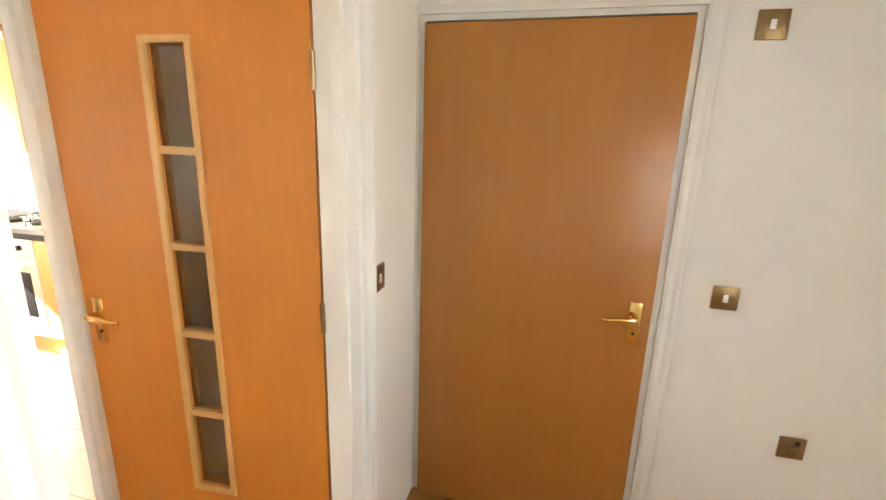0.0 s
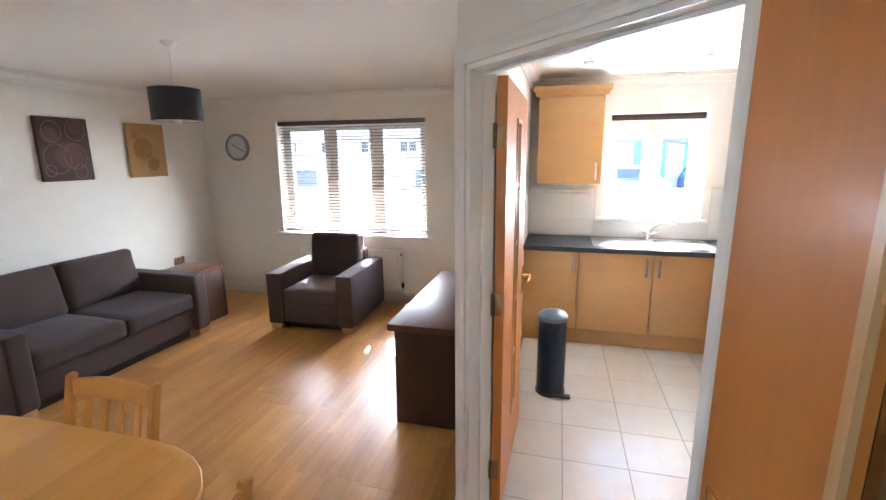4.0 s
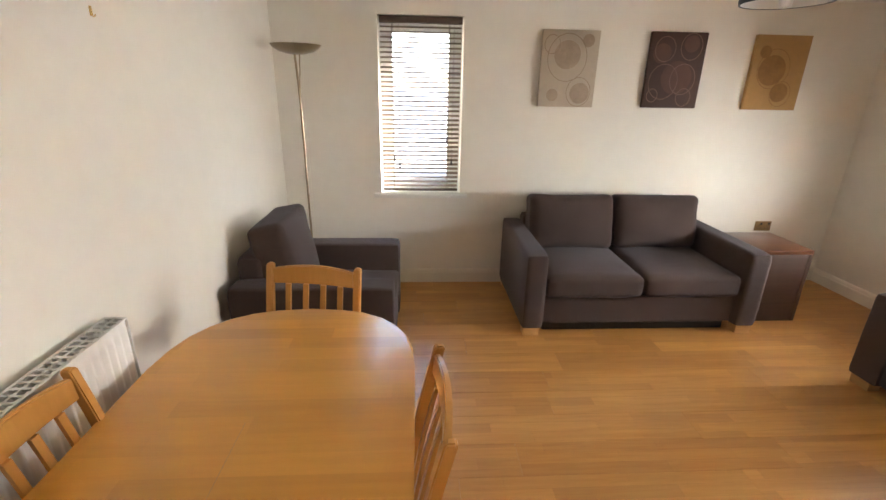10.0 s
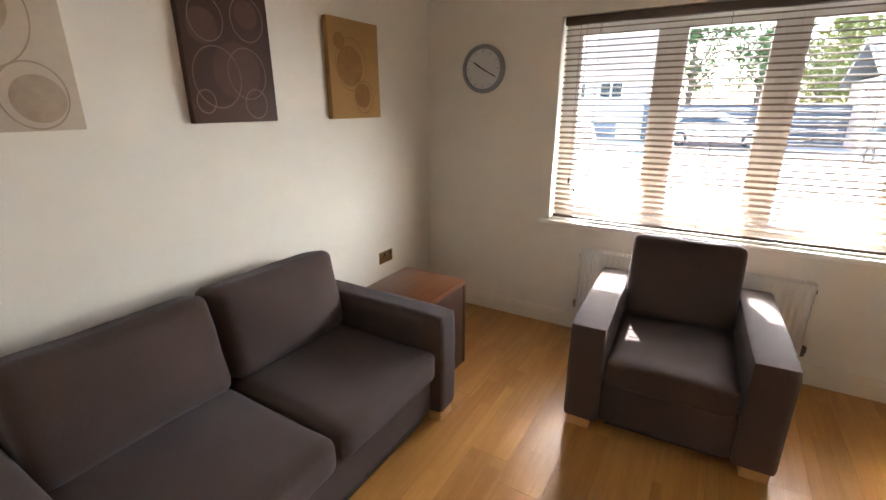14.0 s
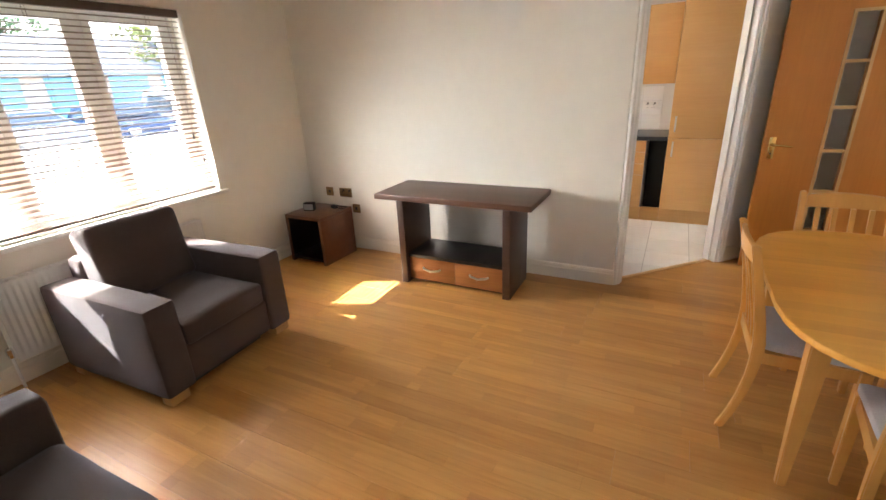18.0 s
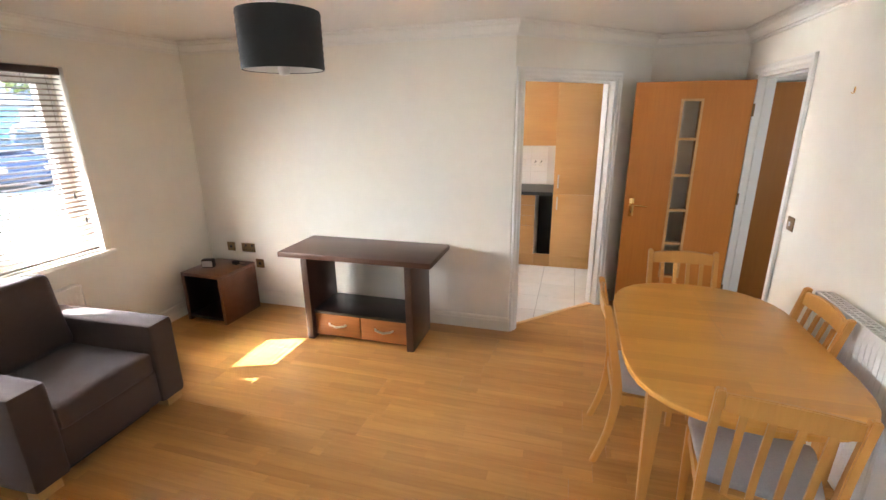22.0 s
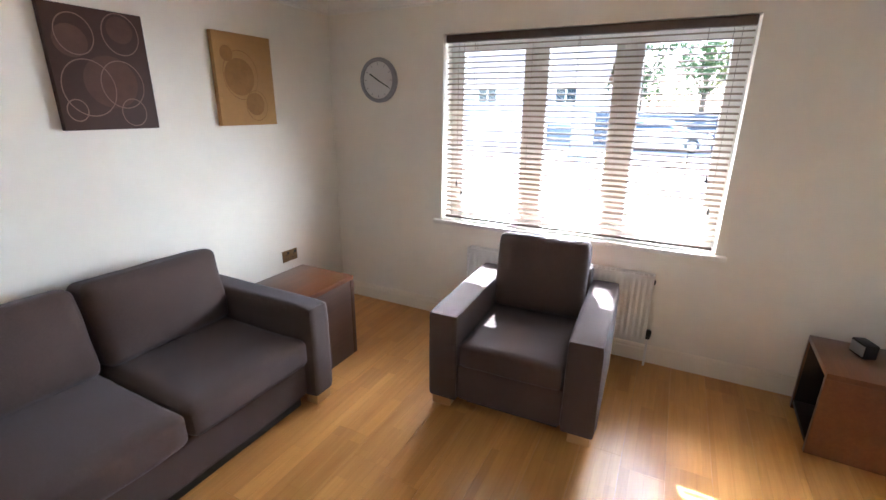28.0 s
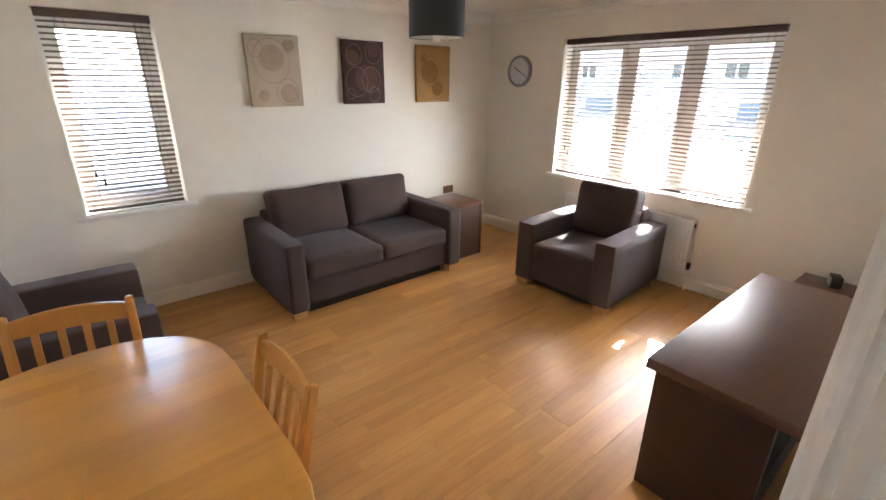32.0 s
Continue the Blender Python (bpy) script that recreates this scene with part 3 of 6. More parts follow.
def tree(label, at, height, spread, leaf, seed):
    e = thing("tree", label, "tree", at, 0, "trees")
    r = random.Random(seed)
    bm = bmesh.new()
    tube(bm, [(0, 0, 0), (0.05, 0.03, height * 0.3), (0.1, -0.05, height * 0.62)], 0.2, 9, [0.22, 0.16, 0.07])
    for k in range(7):
        a = r.uniform(0, math.tau)
        z = height * r.uniform(0.25, 0.55)
        tube(bm, [(0.05, 0, z), (math.cos(a) * spread * 0.35, math.sin(a) * spread * 0.35, z + height * 0.14), (math.cos(a) * spread * 0.7, math.sin(a) * spread * 0.7, z + height * 0.22)], 0.05, 6, [0.07, 0.05, 0.02])
    part("trunk", bm, M_BARK, e)
    verts, faces = [], []
    clumps = [(Vector((r.gauss(0, spread * 0.42), r.gauss(0, spread * 0.42), height * r.uniform(0.32, 0.95))), r.uniform(0.4, 0.9)) for _ in range(34)]
    for c, rad in clumps:
        for _ in range(110):
            d = Vector((r.gauss(0, 1), r.gauss(0, 1), r.gauss(0, 0.8))).normalized() * rad * r.uniform(0.5, 1.0)
            p = c + d
            u = Vector((r.uniform(-1, 1), r.uniform(-1, 1), r.uniform(-1, 1))).normalized() * r.uniform(0.07, 0.14)
            w = u.orthogonal().normalized() * r.uniform(0.04, 0.08)
            i = len(verts)
            verts += [p - u, p + w, p + u, p - w]
            faces.append((i, i + 1, i + 2, i + 3))
    me = bpy.data.meshes.new("crown")
    me.from_pydata([tuple(v) for v in verts], [], faces)
    me.materials.append(leaf)
    o = new("crown", me)
    o.parent = e
    return e


for i, (x, y, h, sp, lf) in enumerate(((-31, -3.0, 7.5, 2.2, M_LEAF), (-32, 0.2, 8.5, 2.6, M_LEAF), (-30.5, 2.6, 6.0, 1.8, M_LEAF2), (-34, 4.6, 7.0, 2.4, M_LEAF), (-24.5, 12.5, 5.0, 1.7, M_LEAF2), (-33, 9.0, 8.0, 2.6, M_LEAF), (-6.8, -10.5, 5.5, 1.8, M_LEAF))):
    tree("leafy green tree behind the fence" if i < 4 else "leafy green tree beside the houses", (x, y, GZ), h, sp, lf, i + 3)


def car(label, at, turn, paint, van=False):
    """A parked car, its nose along +x."""
    e = thing("car", label, "car", at, turn, "parked cars")
    L, Wd, H = 4.1, 1.7, (1.85 if van else 1.45)
    side = [(-L / 2, 0.35), (-L / 2, 0.85), (-L / 2 + 0.25, 0.95), (-L / 2 + 0.55, H - 0.06), (-L / 2 + 0.9, H), (0.25, H), (0.95, 0.98), (L / 2 - 0.2, 0.82), (L / 2, 0.62), (L / 2, 0.30), (L / 2 - 0.3, 0.2), (-L / 2 + 0.3, 0.2)]
    bm = bmesh.new()
    a, b = [], []
    for x, z in side:
        k = 0.82 if z > 1.0 else 1.0
        a.append(bm.verts.new((x, -Wd / 2 * k, z)))
        b.append(bm.verts.new((x, Wd / 2 * k, z)))
    n = len(side)
    for k in range(n):
        bm.faces.new((a[k], a[(k + 1) % n], b[(k + 1) % n], b[k]))
    bm.faces.new(a[::-1])
    bm.faces.new(b)
    bmesh.ops.bevel(bm, geom=bm.edges[:], offset=0.05, segments=2, affect="EDGES")
    part("body", bm, paint, e)
    for s in (-1, 1):
        w = bmesh.new()
        pts = [(-L / 2 + 0.62, 1.0, 1.0), (-L / 2 + 0.85, H - 0.12, 0.82), (0.2, H - 0.12, 0.82), (0.78, 1.02, 1.0)]
        w.faces.new([w.verts.new((x, s * (Wd / 2 * (1 - 0.18 * min(1, max(0, (z - 0.97) / 0.15))) + 0.008), z)) for x, z, _ in pts])
        part("side_window", w, M_DGLASS, e, smooth=False)
        part("headlight", rbox(L / 2 - 0.1, s * 0.62 - 0.16, 0.56, L / 2 + 0.01, s * 0.62 + 0.16, 0.72, 0.03), M_LAMPG, e)
        for xx in (-L / 2 + 0.75, L / 2 - 0.75):
            wh = part("wheel", lathe([(0.18, -0.09), (0.30, -0.10), (0.32, -0.06), (0.32, 0.06), (0.30, 0.10), (0.18, 0.09)], 22, "y", (xx, s * (Wd / 2 - 0.08), 0.32)), M_TYRE, e)
            part("rim", lathe([(0, -0.085), (0.17, -0.09), (0.185, -0.05), (0.185, 0.05), (0.17, 0.09), (0, 0.085)], 18, "y", (xx, s * (Wd / 2 - 0.08), 0.32)), M_STEEL, wh)
    ws = bmesh.new()
    ws.faces.new([ws.verts.new(p) for p in ((0.36, -0.62, H - 0.09), (0.94, -0.72, 1.03), (0.94, 0.72, 1.03), (0.36, 0.62, H - 0.09))])
    bmesh.ops.translate(ws, verts=ws.verts, vec=(0.03, 0, 0.015))
    part("windscreen", ws, M_DGLASS, e, smooth=False)
    return e


car("silver car parked nose towards the flat", (-18.2, 3.6, GZ), 8, M_CAR1)
car("dark blue car parked before the garages", (-18.6, 6.5, GZ), -3, M_CAR2)
car("silver van parked before the garages", (-19.0, 9.4, GZ), 4, M_CAR1, True)
car("silver car parked along the fence", (-25.3, -1.4, GZ), 90, M_CAR1)

e = thing("wheelie_bin", "blue plastic wheelie bin on the paving", "bin", (-11.0, -2.3, GZ), 10)
part("body", prism([(-0.24, -0.26), (0.24, -0.26), (0.27, 0.27), (-0.27, 0.27)], 0.12, 0.95, 0.02), M_BLUE, e)
part("lid", rbox(-0.30, -0.32, 0.951, 0.30, 0.31, 1.01, 0.02), M_BLUE, e)
for s in (-1, 1):
    part("wheel", lathe([(0, -0.025), (0.10, -0.025), (0.10, 0.025), (0, 0.025)], 16, "x", (s * 0.27, 0.22, 0.101)), M_TYRE, e)
    part("foot", rbox(s * 0.2 - 0.03, -0.25, 0.0, s * 0.2 + 0.03, -0.18, 0.121, 0.005), M_BLUE, e)

# slab of the balcony over the big window
e = thing("balcony", "pale concrete balcony slab over the big window", "balcony", (W - TX, -1.55, 2.30))
part("slab", rbox(-1.38, -1.95, 0.0, -0.002, 1.95, 0.16, 0.01), M_CREAM, e)
part("upstand", rbox(-1.38, -1.95, 0.161, -1.28, 1.95, 1.1, 0.01), M_CREAM, e)

# ---- things ----
def sofa_like(name, label, category, at, turn, width, depth, seats, arm=0.20, arm_h=0.60, seat_h=0.43, back_h=0.86, group=""):
    """A box-armed upholstered seat; its front looks along -y, its middle back stands at the origin."""
    e = thing(name, label, category, at, turn, group)
    w = width / 2
    fy, by = -depth, 0.0
    for sx in (-1, 1):
        a, b = sorted((sx * w, sx * (w - arm)))
        part("arm", cushion(a, fy, 0.055, b, by, arm_h, 0.032 if seats > 1 else 0.024, 0.006, 9, 0.003, 0, seed=sx * 3.0 + width), M_FAB, e)
        x0, x1 = (a + 0.02, a + 0.13) if sx < 0 else (b - 0.13, b - 0.02)
        part("foot", rbox(x0, fy + 0.02, 0.0, x1, fy + 0.10, 0.065, 0.004), M_FOOT, e, "pale wooden block foot")
        part("foot", rbox(x0, by - 0.10, 0.0, x1, by - 0.02, 0.065, 0.004), M_FOOT, e, "pale wooden block foot")
    inner = w - arm
    part("seat_base", cushion(-inner - 0.01, fy + (0.06 if seats > 1 else 0.012), 0.065, inner + 0.01, by - 0.02, 0.29, 0.025, 0.004, 9, 0.002, 1), M_FAB, e)
    part("plinth", rbox(-inner + 0.02, fy + 0.10, 0.0, inner - 0.02, by - 0.06, 0.10, 0.004), M_BLACK, e, "dark recessed plinth under the seat")
    part("back_frame", cushion(-inner - 0.01, by - 0.15, 0.12, inner + 0.01, by, back_h - 0.16, 0.04, 0.006, 9, 0.002, 1), M_FAB, e)
    step = 2 * inner / seats
    for i in range(seats):
        x0 = -inner + i * step
        part("seat_cushion", cushion(x0 + 0.004, fy + (0.015 if seats > 1 else 0.004), 0.275, x0 + step - 0.004, by - 0.16, seat_h, 0.042 if seats > 1 else 0.026, 0.028 if seats > 1 else 0.012, 13, 0.006, 2, seed=i * 5.1 + width), M_FAB, e)
        c = cushion(x0 + 0.008, -0.12, 0.0, x0 + step - 0.008, 0.08, back_h - seat_h + 0.03, 0.048 if seats > 1 else 0.040, 0.040 if seats > 1 else 0.026, 13, 0.009, 1, seed=i * 2.7 + width * 3)
        bmesh.ops.rotate(c, verts=c.verts, cent=(0, 0, 0), matrix=Matrix.Rotation(radians(-11), 3, "X"))
        bmesh.ops.translate(c, verts=c.verts, vec=(0, by - 0.235, seat_h - 0.015))
        part("back_cushion", c, M_FAB, e)
    return e


SOFA = sofa_like("sofa", "brown-grey fabric two-seat sofa with box arms against the wall", "sofa", (-2.77, S + 0.03, 0), 180, 1.67, 0.93, 2, arm=0.155, back_h=0.82)
ARM_A = sofa_like("armchair", "brown-grey fabric armchair in sunlight under the big window", "armchair", (W + 0.155, -1.263, 0), 92.5, 0.905, 0.90, 1, arm=0.175, arm_h=0.575, seat_h=0.415, back_h=0.845, group="armchairs")
ARM_B = sofa_like("armchair", "brown-grey fabric armchair against the wall beside the floor lamp", "armchair", (E - 0.05, -2.165, 0), -90, 0.90, 0.88, 1, arm=0.175, arm_h=0.585, seat_h=0.415, back_h=0.86, group="armchairs")


def side_table(at, turn, label, w=0.43, h=0.45, front=False):
    # closed table: the shadow side is put into a darker panel colour
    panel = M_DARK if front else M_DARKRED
    e = thing("side_table", label, "side table", at, turn, "side tables")
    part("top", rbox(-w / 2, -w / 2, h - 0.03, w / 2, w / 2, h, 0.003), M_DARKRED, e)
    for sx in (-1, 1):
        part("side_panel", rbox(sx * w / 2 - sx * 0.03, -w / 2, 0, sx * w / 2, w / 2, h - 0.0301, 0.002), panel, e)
    part("back_panel", rbox(-w / 2 + 0.03, w / 2 - 0.02, 0.0, w / 2 - 0.03, w / 2 - 0.002, h - 0.031, 0.001), M_BLACKW, e)
    if front:
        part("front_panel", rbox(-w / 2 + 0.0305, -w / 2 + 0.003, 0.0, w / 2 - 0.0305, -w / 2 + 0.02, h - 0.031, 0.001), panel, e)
        return e
    for sx in (-1, 1):
        part("inner_lining", rbox(sx * (w / 2 - 0.0305), -w / 2 + 0.006, 0.056, sx * (w / 2 - 0.034), w / 2 - 0.021, h - 0.032, 0.0005), M_BLACKW, e, "black inner face")
    part("bottom_shelf", rbox(-w / 2 + 0.03, -w / 2 + 0.004, 0.03, w / 2 - 0.03, w / 2 - 0.02, 0.055, 0.001), M_BLACKW, e)
    return e


side_table((-4.52, 0.375, 0), -2, "dark red-brown wooden cube table with an open black front")
side_table((-3.835, -2.60, 0), 180, "red-brown wooden cube table beside the sofa, its panels darkened as in shade", 0.44, 0.56, True)


def tv_stand(at):
    e = thing("television_stand", "dark-stained wooden television stand with two drawers and an overhanging top", "tv stand", at)
    w, d, h = 1.27, 0.53, 0.722
    # top browner and lighter than the side panels
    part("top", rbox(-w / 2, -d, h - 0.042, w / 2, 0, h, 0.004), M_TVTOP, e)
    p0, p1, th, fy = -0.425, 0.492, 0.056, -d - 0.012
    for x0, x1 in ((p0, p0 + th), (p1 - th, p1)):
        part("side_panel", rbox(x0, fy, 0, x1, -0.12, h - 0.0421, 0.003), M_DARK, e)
    q0, q1 = p0 + th + 0.0005, p1 - th - 0.0005
    part("shelf", rbox(q0, fy + 0.035, 0.220, q1, -0.125, 0.245, 0.002), M_BLACKW, e)
    part("drawer_box", rbox(q0, fy + 0.064, 0.012, q1, -0.13, 0.2195, 0.002), M_BLACKW, e)
    mid = (q0 + q1) / 2
    for x0, x1 in ((q0 + 0.002, mid - 0.002), (mid + 0.002, q1 - 0.002)):
        dr = part("drawer_front", rbox(x0, fy + 0.042, 0.030, x1, fy + 0.063, 0.214, 0.003), M_DRAWER, e, "orange-brown wooden drawer front")
        cx = (x0 + x1) / 2
        hb = bmesh.new()
        tube(hb, [(cx - 0.075, fy + 0.045, 0.135), (cx - 0.062, fy + 0.024, 0.132), (cx, fy + 0.014, 0.122), (cx + 0.062, fy + 0.024, 0.132), (cx + 0.075, fy + 0.045, 0.135)], 0.0085, 8)
        part("handle", hb, M_STEEL, dr, "curved steel handle")
    return e


tv_stand((-3.065, N - 0.006, 0))


def loft(bm, rings):
    """Skin over four-cornered rings, closed at both ends."""
    v = [[bm.verts.new(q) for q in ring] for ring in rings]
    for r0, r1 in zip(v, v[1:]):
        for k in range(4):
            bm.faces.new((r0[k], r0[(k + 1) % 4], r1[(k + 1) % 4], r1[k]))
    bm.faces.new(v[0][::-1])
    bm.faces.new(v[-1])
    return bm


def square(x, y, z, hx, hy):
    return [(x + a * hx, y + b * hy, z) for a, b in ((-1, -1), (1, -1), (1, 1), (-1, 1))]


def soften(bm, r):
    bmesh.ops.recalc_face_normals(bm, faces=bm.faces)
    bmesh.ops.bevel(bm, geom=[ed for ed in bm.edges if len(ed.link_faces) == 2 and ed.calc_face_angle() > 0.6], offset=r, segments=2, affect="EDGES")
    return bm


def dining_chair(at, turn, label):
    """Seat towards +y, the backrest at the origin's side -y; splayed rear legs run up into the back posts."""
    e = thing("dining_chair", label, "chair", at, turn, "dining chairs")
    hw, h = 0.192, 0.884
    side = lambda z: -0.03 + (-0.085 * ((z - 0.43) / 0.45) ** 1.3 if z > 0.43 else -0.082 * ((0.43 - z) / 0.43) ** 2)
    for sx in (-1, 1):
        rings = []
        for z in (0, 0.10, 0.20, 0.30, 0.38, 0.46, 0.56, 0.66, 0.76, 0.85, h - 0.008, h):
            end = 0.7 if z == h else 1.0
            rings.append(square(sx * hw, side(z), z, 0.0145 * end, (0.016 + 0.007 * math.exp(-((z - 0.44) / 0.17) ** 2)) * end))
        part("rear_leg", soften(loft(bmesh.new(), rings), 0.004), M_CHAIR, e)
        part("front_leg", soften(loft(bmesh.new(), [square(sx * 0.203, 0.318, 0, 0.014, 0.014), square(sx * 0.205, 0.32, 0.4185, 0.020, 0.020)]), 0.003), M_CHAIR, e)
        rail = []
        for x, y in ((sx * 0.188, -0.008), (sx * 0.205, 0.299)):
            rail.append([(x - 0.010, y, 0.365), (x + 0.010, y, 0.365), (x + 0.010, y, 0.418), (x - 0.010, y, 0.418)])
        part("side_rail", loft(bmesh.new(), rail), M_CHAIR, e, smooth=False)
    part("front_rail", rbox(-0.183, 0.308, 0.365, 0.183, 0.330, 0.418, 0.002), M_CHAIR, e)
    part("rear_rail", rbox(-hw + 0.0148, -0.044, 0.352, hw - 0.0148, -0.020, 0.412, 0.003), M_CHAIR, e)
    # top rail between the posts, bowed to the rear and arched
    rings = []
    for i in range(13):
        u = -1 + i / 6
        y = side(0.835) - 0.016 * (1 - u * u)
        top = h - 0.020 + 0.016 * (1 - u * u)
        x = u * (hw - 0.0146)
        rings.append([(x, y - 0.008, 0.798), (x, y + 0.012, 0.798), (x, y + 0.006, top), (x, y - 0.013, top)])
    part("top_rail", soften(loft(bmesh.new(), rings), 0.004), M_CHAIR, e)
    for i in range(4):
        u = -0.6 + 0.4 * i
        x = u * hw
        y1 = side(0.80) - 0.016 * (1 - u * u) + 0.002
        rings = [square(x, -0.032 + (y1 + 0.032) * k ** 1.25, 0.4125 + 0.385 * k, 0.0115, 0.0055) for k in (0, 0.2, 0.4, 0.6, 0.8, 1.0)]
        part("back_slat", loft(bmesh.new(), rings), M_CHAIR, e)
    pad = cushion(-0.205, -0.012, 0.4192, 0.205, 0.345, 0.462, 0.018, 0.009, 9, 0.002, 2, seed=at[0])
    for v in pad.verts:
        v.co.x *= 0.90 + 0.2 * (v.co.y + 0.012) / 0.357
    part("seat_pad", pad, M_SEAT, e, "grey upholstered seat pad")
    return e


TBX, TBY, TBW, TBL = -0.788, -0.54, 0.87, 1.40       # table middle and size
TBH = 0.72


def dining_table():
    e = thing("dining_table", "lacquered light beech dining table with rounded ends", "table", (TBX, TBY, 0))
    a, hl, e_len = TBW / 2, TBL / 2, 0.42
    out = []
    n = 14
    for s in (1, -1):
        for i in range(n + 1):
            th = math.pi * i / n
            c, q = math.cos(th), math.sin(th)
            out.append((s * a * math.copysign(abs(c) ** 0.8, c), s * (hl - e_len + e_len * q ** 0.85)))
    part("tabletop", prism(out, TBH - 0.026, TBH, 0.006), M_TABLE, e)
    part("leaf_seam", boxes((0.030, -0.02, TBH - 0.002, 0.0315, hl - 0.004, TBH + 0.0003)), M_FOOT, e, smooth=False)
    part("apron", merge(boxes((-a + 0.12, -hl + 0.30, TBH - 0.095, -a + 0.142, hl - 0.30, TBH - 0.0265)), boxes((a - 0.142, -hl + 0.30, TBH - 0.095, a - 0.12, hl - 0.30, TBH - 0.0265)),
                        boxes((-a + 0.143, -hl + 0.30, TBH - 0.095, a - 0.143, -hl + 0.322, TBH - 0.0265)), boxes((-a + 0.143, hl - 0.322, TBH - 0.095, a - 0.143, hl - 0.30, TBH - 0.0265))), M_CHAIR, e, smooth=False)
    for sx in (-1, 1):
        for sy in (-1, 1):
            bm = bmesh.new()
            cx, cy = sx * (a - 0.125), sy * (hl - 0.30)
            v = []
            for z, r in ((0, 0.017), (0.35, 0.026), (TBH - 0.0267, 0.034)):
                v.append([bm.verts.new((cx + p * r, cy + q * r, z)) for p, q in ((-1, -1), (1, -1), (1, 1), (-1, 1))])
            for r0, r1 in zip(v, v[1:]):
                for k in range(4):
                    bm.faces.new((r0[k], r0[(k + 1) % 4], r1[(k + 1) % 4], r1[k]))
            bm.faces.new(v[0][::-1])
            bm.faces.new(v[-1])
            bmesh.ops.bevel(bm, geom=[ed for ed in bm.edges if abs(ed.verts[0].co.z - ed.verts[1].co.z) > 0.1], offset=0.006, segments=2, affect="EDGES")
            part("leg", bm, M_CHAIR, e)
    return e


dining_table()
dining_chair((-0.772, -1.207, 0), -10.4, "light beech dining chair with a grey seat tucked under the table")
dining_chair((-1.185, -0.487, 0), -89, "light beech dining chair with a grey seat at the table's side")
dining_chair((-0.424, -0.398, 0), 90, "light beech dining chair with a grey seat against the radiator")
dining_chair((-0.771, 0.232, 0), 182, "light beech dining chair with a grey seat towards the door")


def window_unit(name, label, y0, y1, z0, z1, lights, m):
    """A window in an opening of width y0..y1 (local x), its frame near the outer face. Local: x along the wall, -y into the room."""
    e = tagged(new(name), label, "window", kind="structure")
    e.matrix_basis = m
    f, dep = 0.055, 0.07
    yo = 0.15
    part("window_frame", merge(boxes((y0, yo, z0, y0 + f, yo + dep, z1)), boxes((y1 - f, yo, z0, y1, yo + dep, z1)),
                               boxes((y0 + f, yo, z0, y1 - f, yo + dep, z0 + f)), boxes((y0 + f, yo, z1 - f, y1 - f, yo + dep, z1))), M_UPVC, e, smooth=False)
    step = (y1 - y0 - 2 * f) / lights
    for i in range(1, lights):
        c = y0 + f + i * step
        part("mullion", rbox(c - 0.035, yo - 0.004, z0 + f + 0.0005, c + 0.035, yo + dep - 0.004, z1 - f - 0.0005, 0.004), M_UPVC, e)
    for i in range(lights):
        a, b = y0 + f + i * step + (0.036 if i else 0.0005), y0 + f + (i + 1) * step - (0.036 if i < lights - 1 else 0.0005)
        c, d = z0 + f + 0.0005, z1 - f - 0.0005
        g = 0.045
        sash = part("sash", merge(boxes((a, yo - 0.012, c, a + g, yo + 0.05, d)), boxes((b - g, yo - 0.012, c, b, yo + 0.05, d)),
                                  boxes((a + g, yo - 0.012, c, b - g, yo + 0.05, c + g)), boxes((a + g, yo - 0.012, d - g, b - g, yo + 0.05, d))), M_UPVC, e, smooth=False)
        pane = part("pane", boxes((a + g, yo + 0.02, c + g, b - g, yo + 0.026, d - g)), M_GLASS, sash, "clear glass", smooth=False)
        pane.visible_shadow = False
        hb = rbox(b - g + 0.012, yo - 0.03, (c + d) / 2 - 0.06, b - g + 0.030, yo - 0.0125, (c + d) / 2 + 0.06, 0.004)
        part("window_handle", hb, M_WPLAST, sash, "white lever handle")
    part("window_sill", rbox(y0 - 0.06, -0.035, z0 - 0.03, y1 + 0.06, -0.001, z0 + 0.002, 0.006), M_GLOSS, e, "white painted window board")
    part("window_board", boxes((y0 + 0.001, 0.0, z0 + 0.0005, y1 - 0.001, yo, z0 + 0.006)), M_GLOSS, e, smooth=False)
    return e


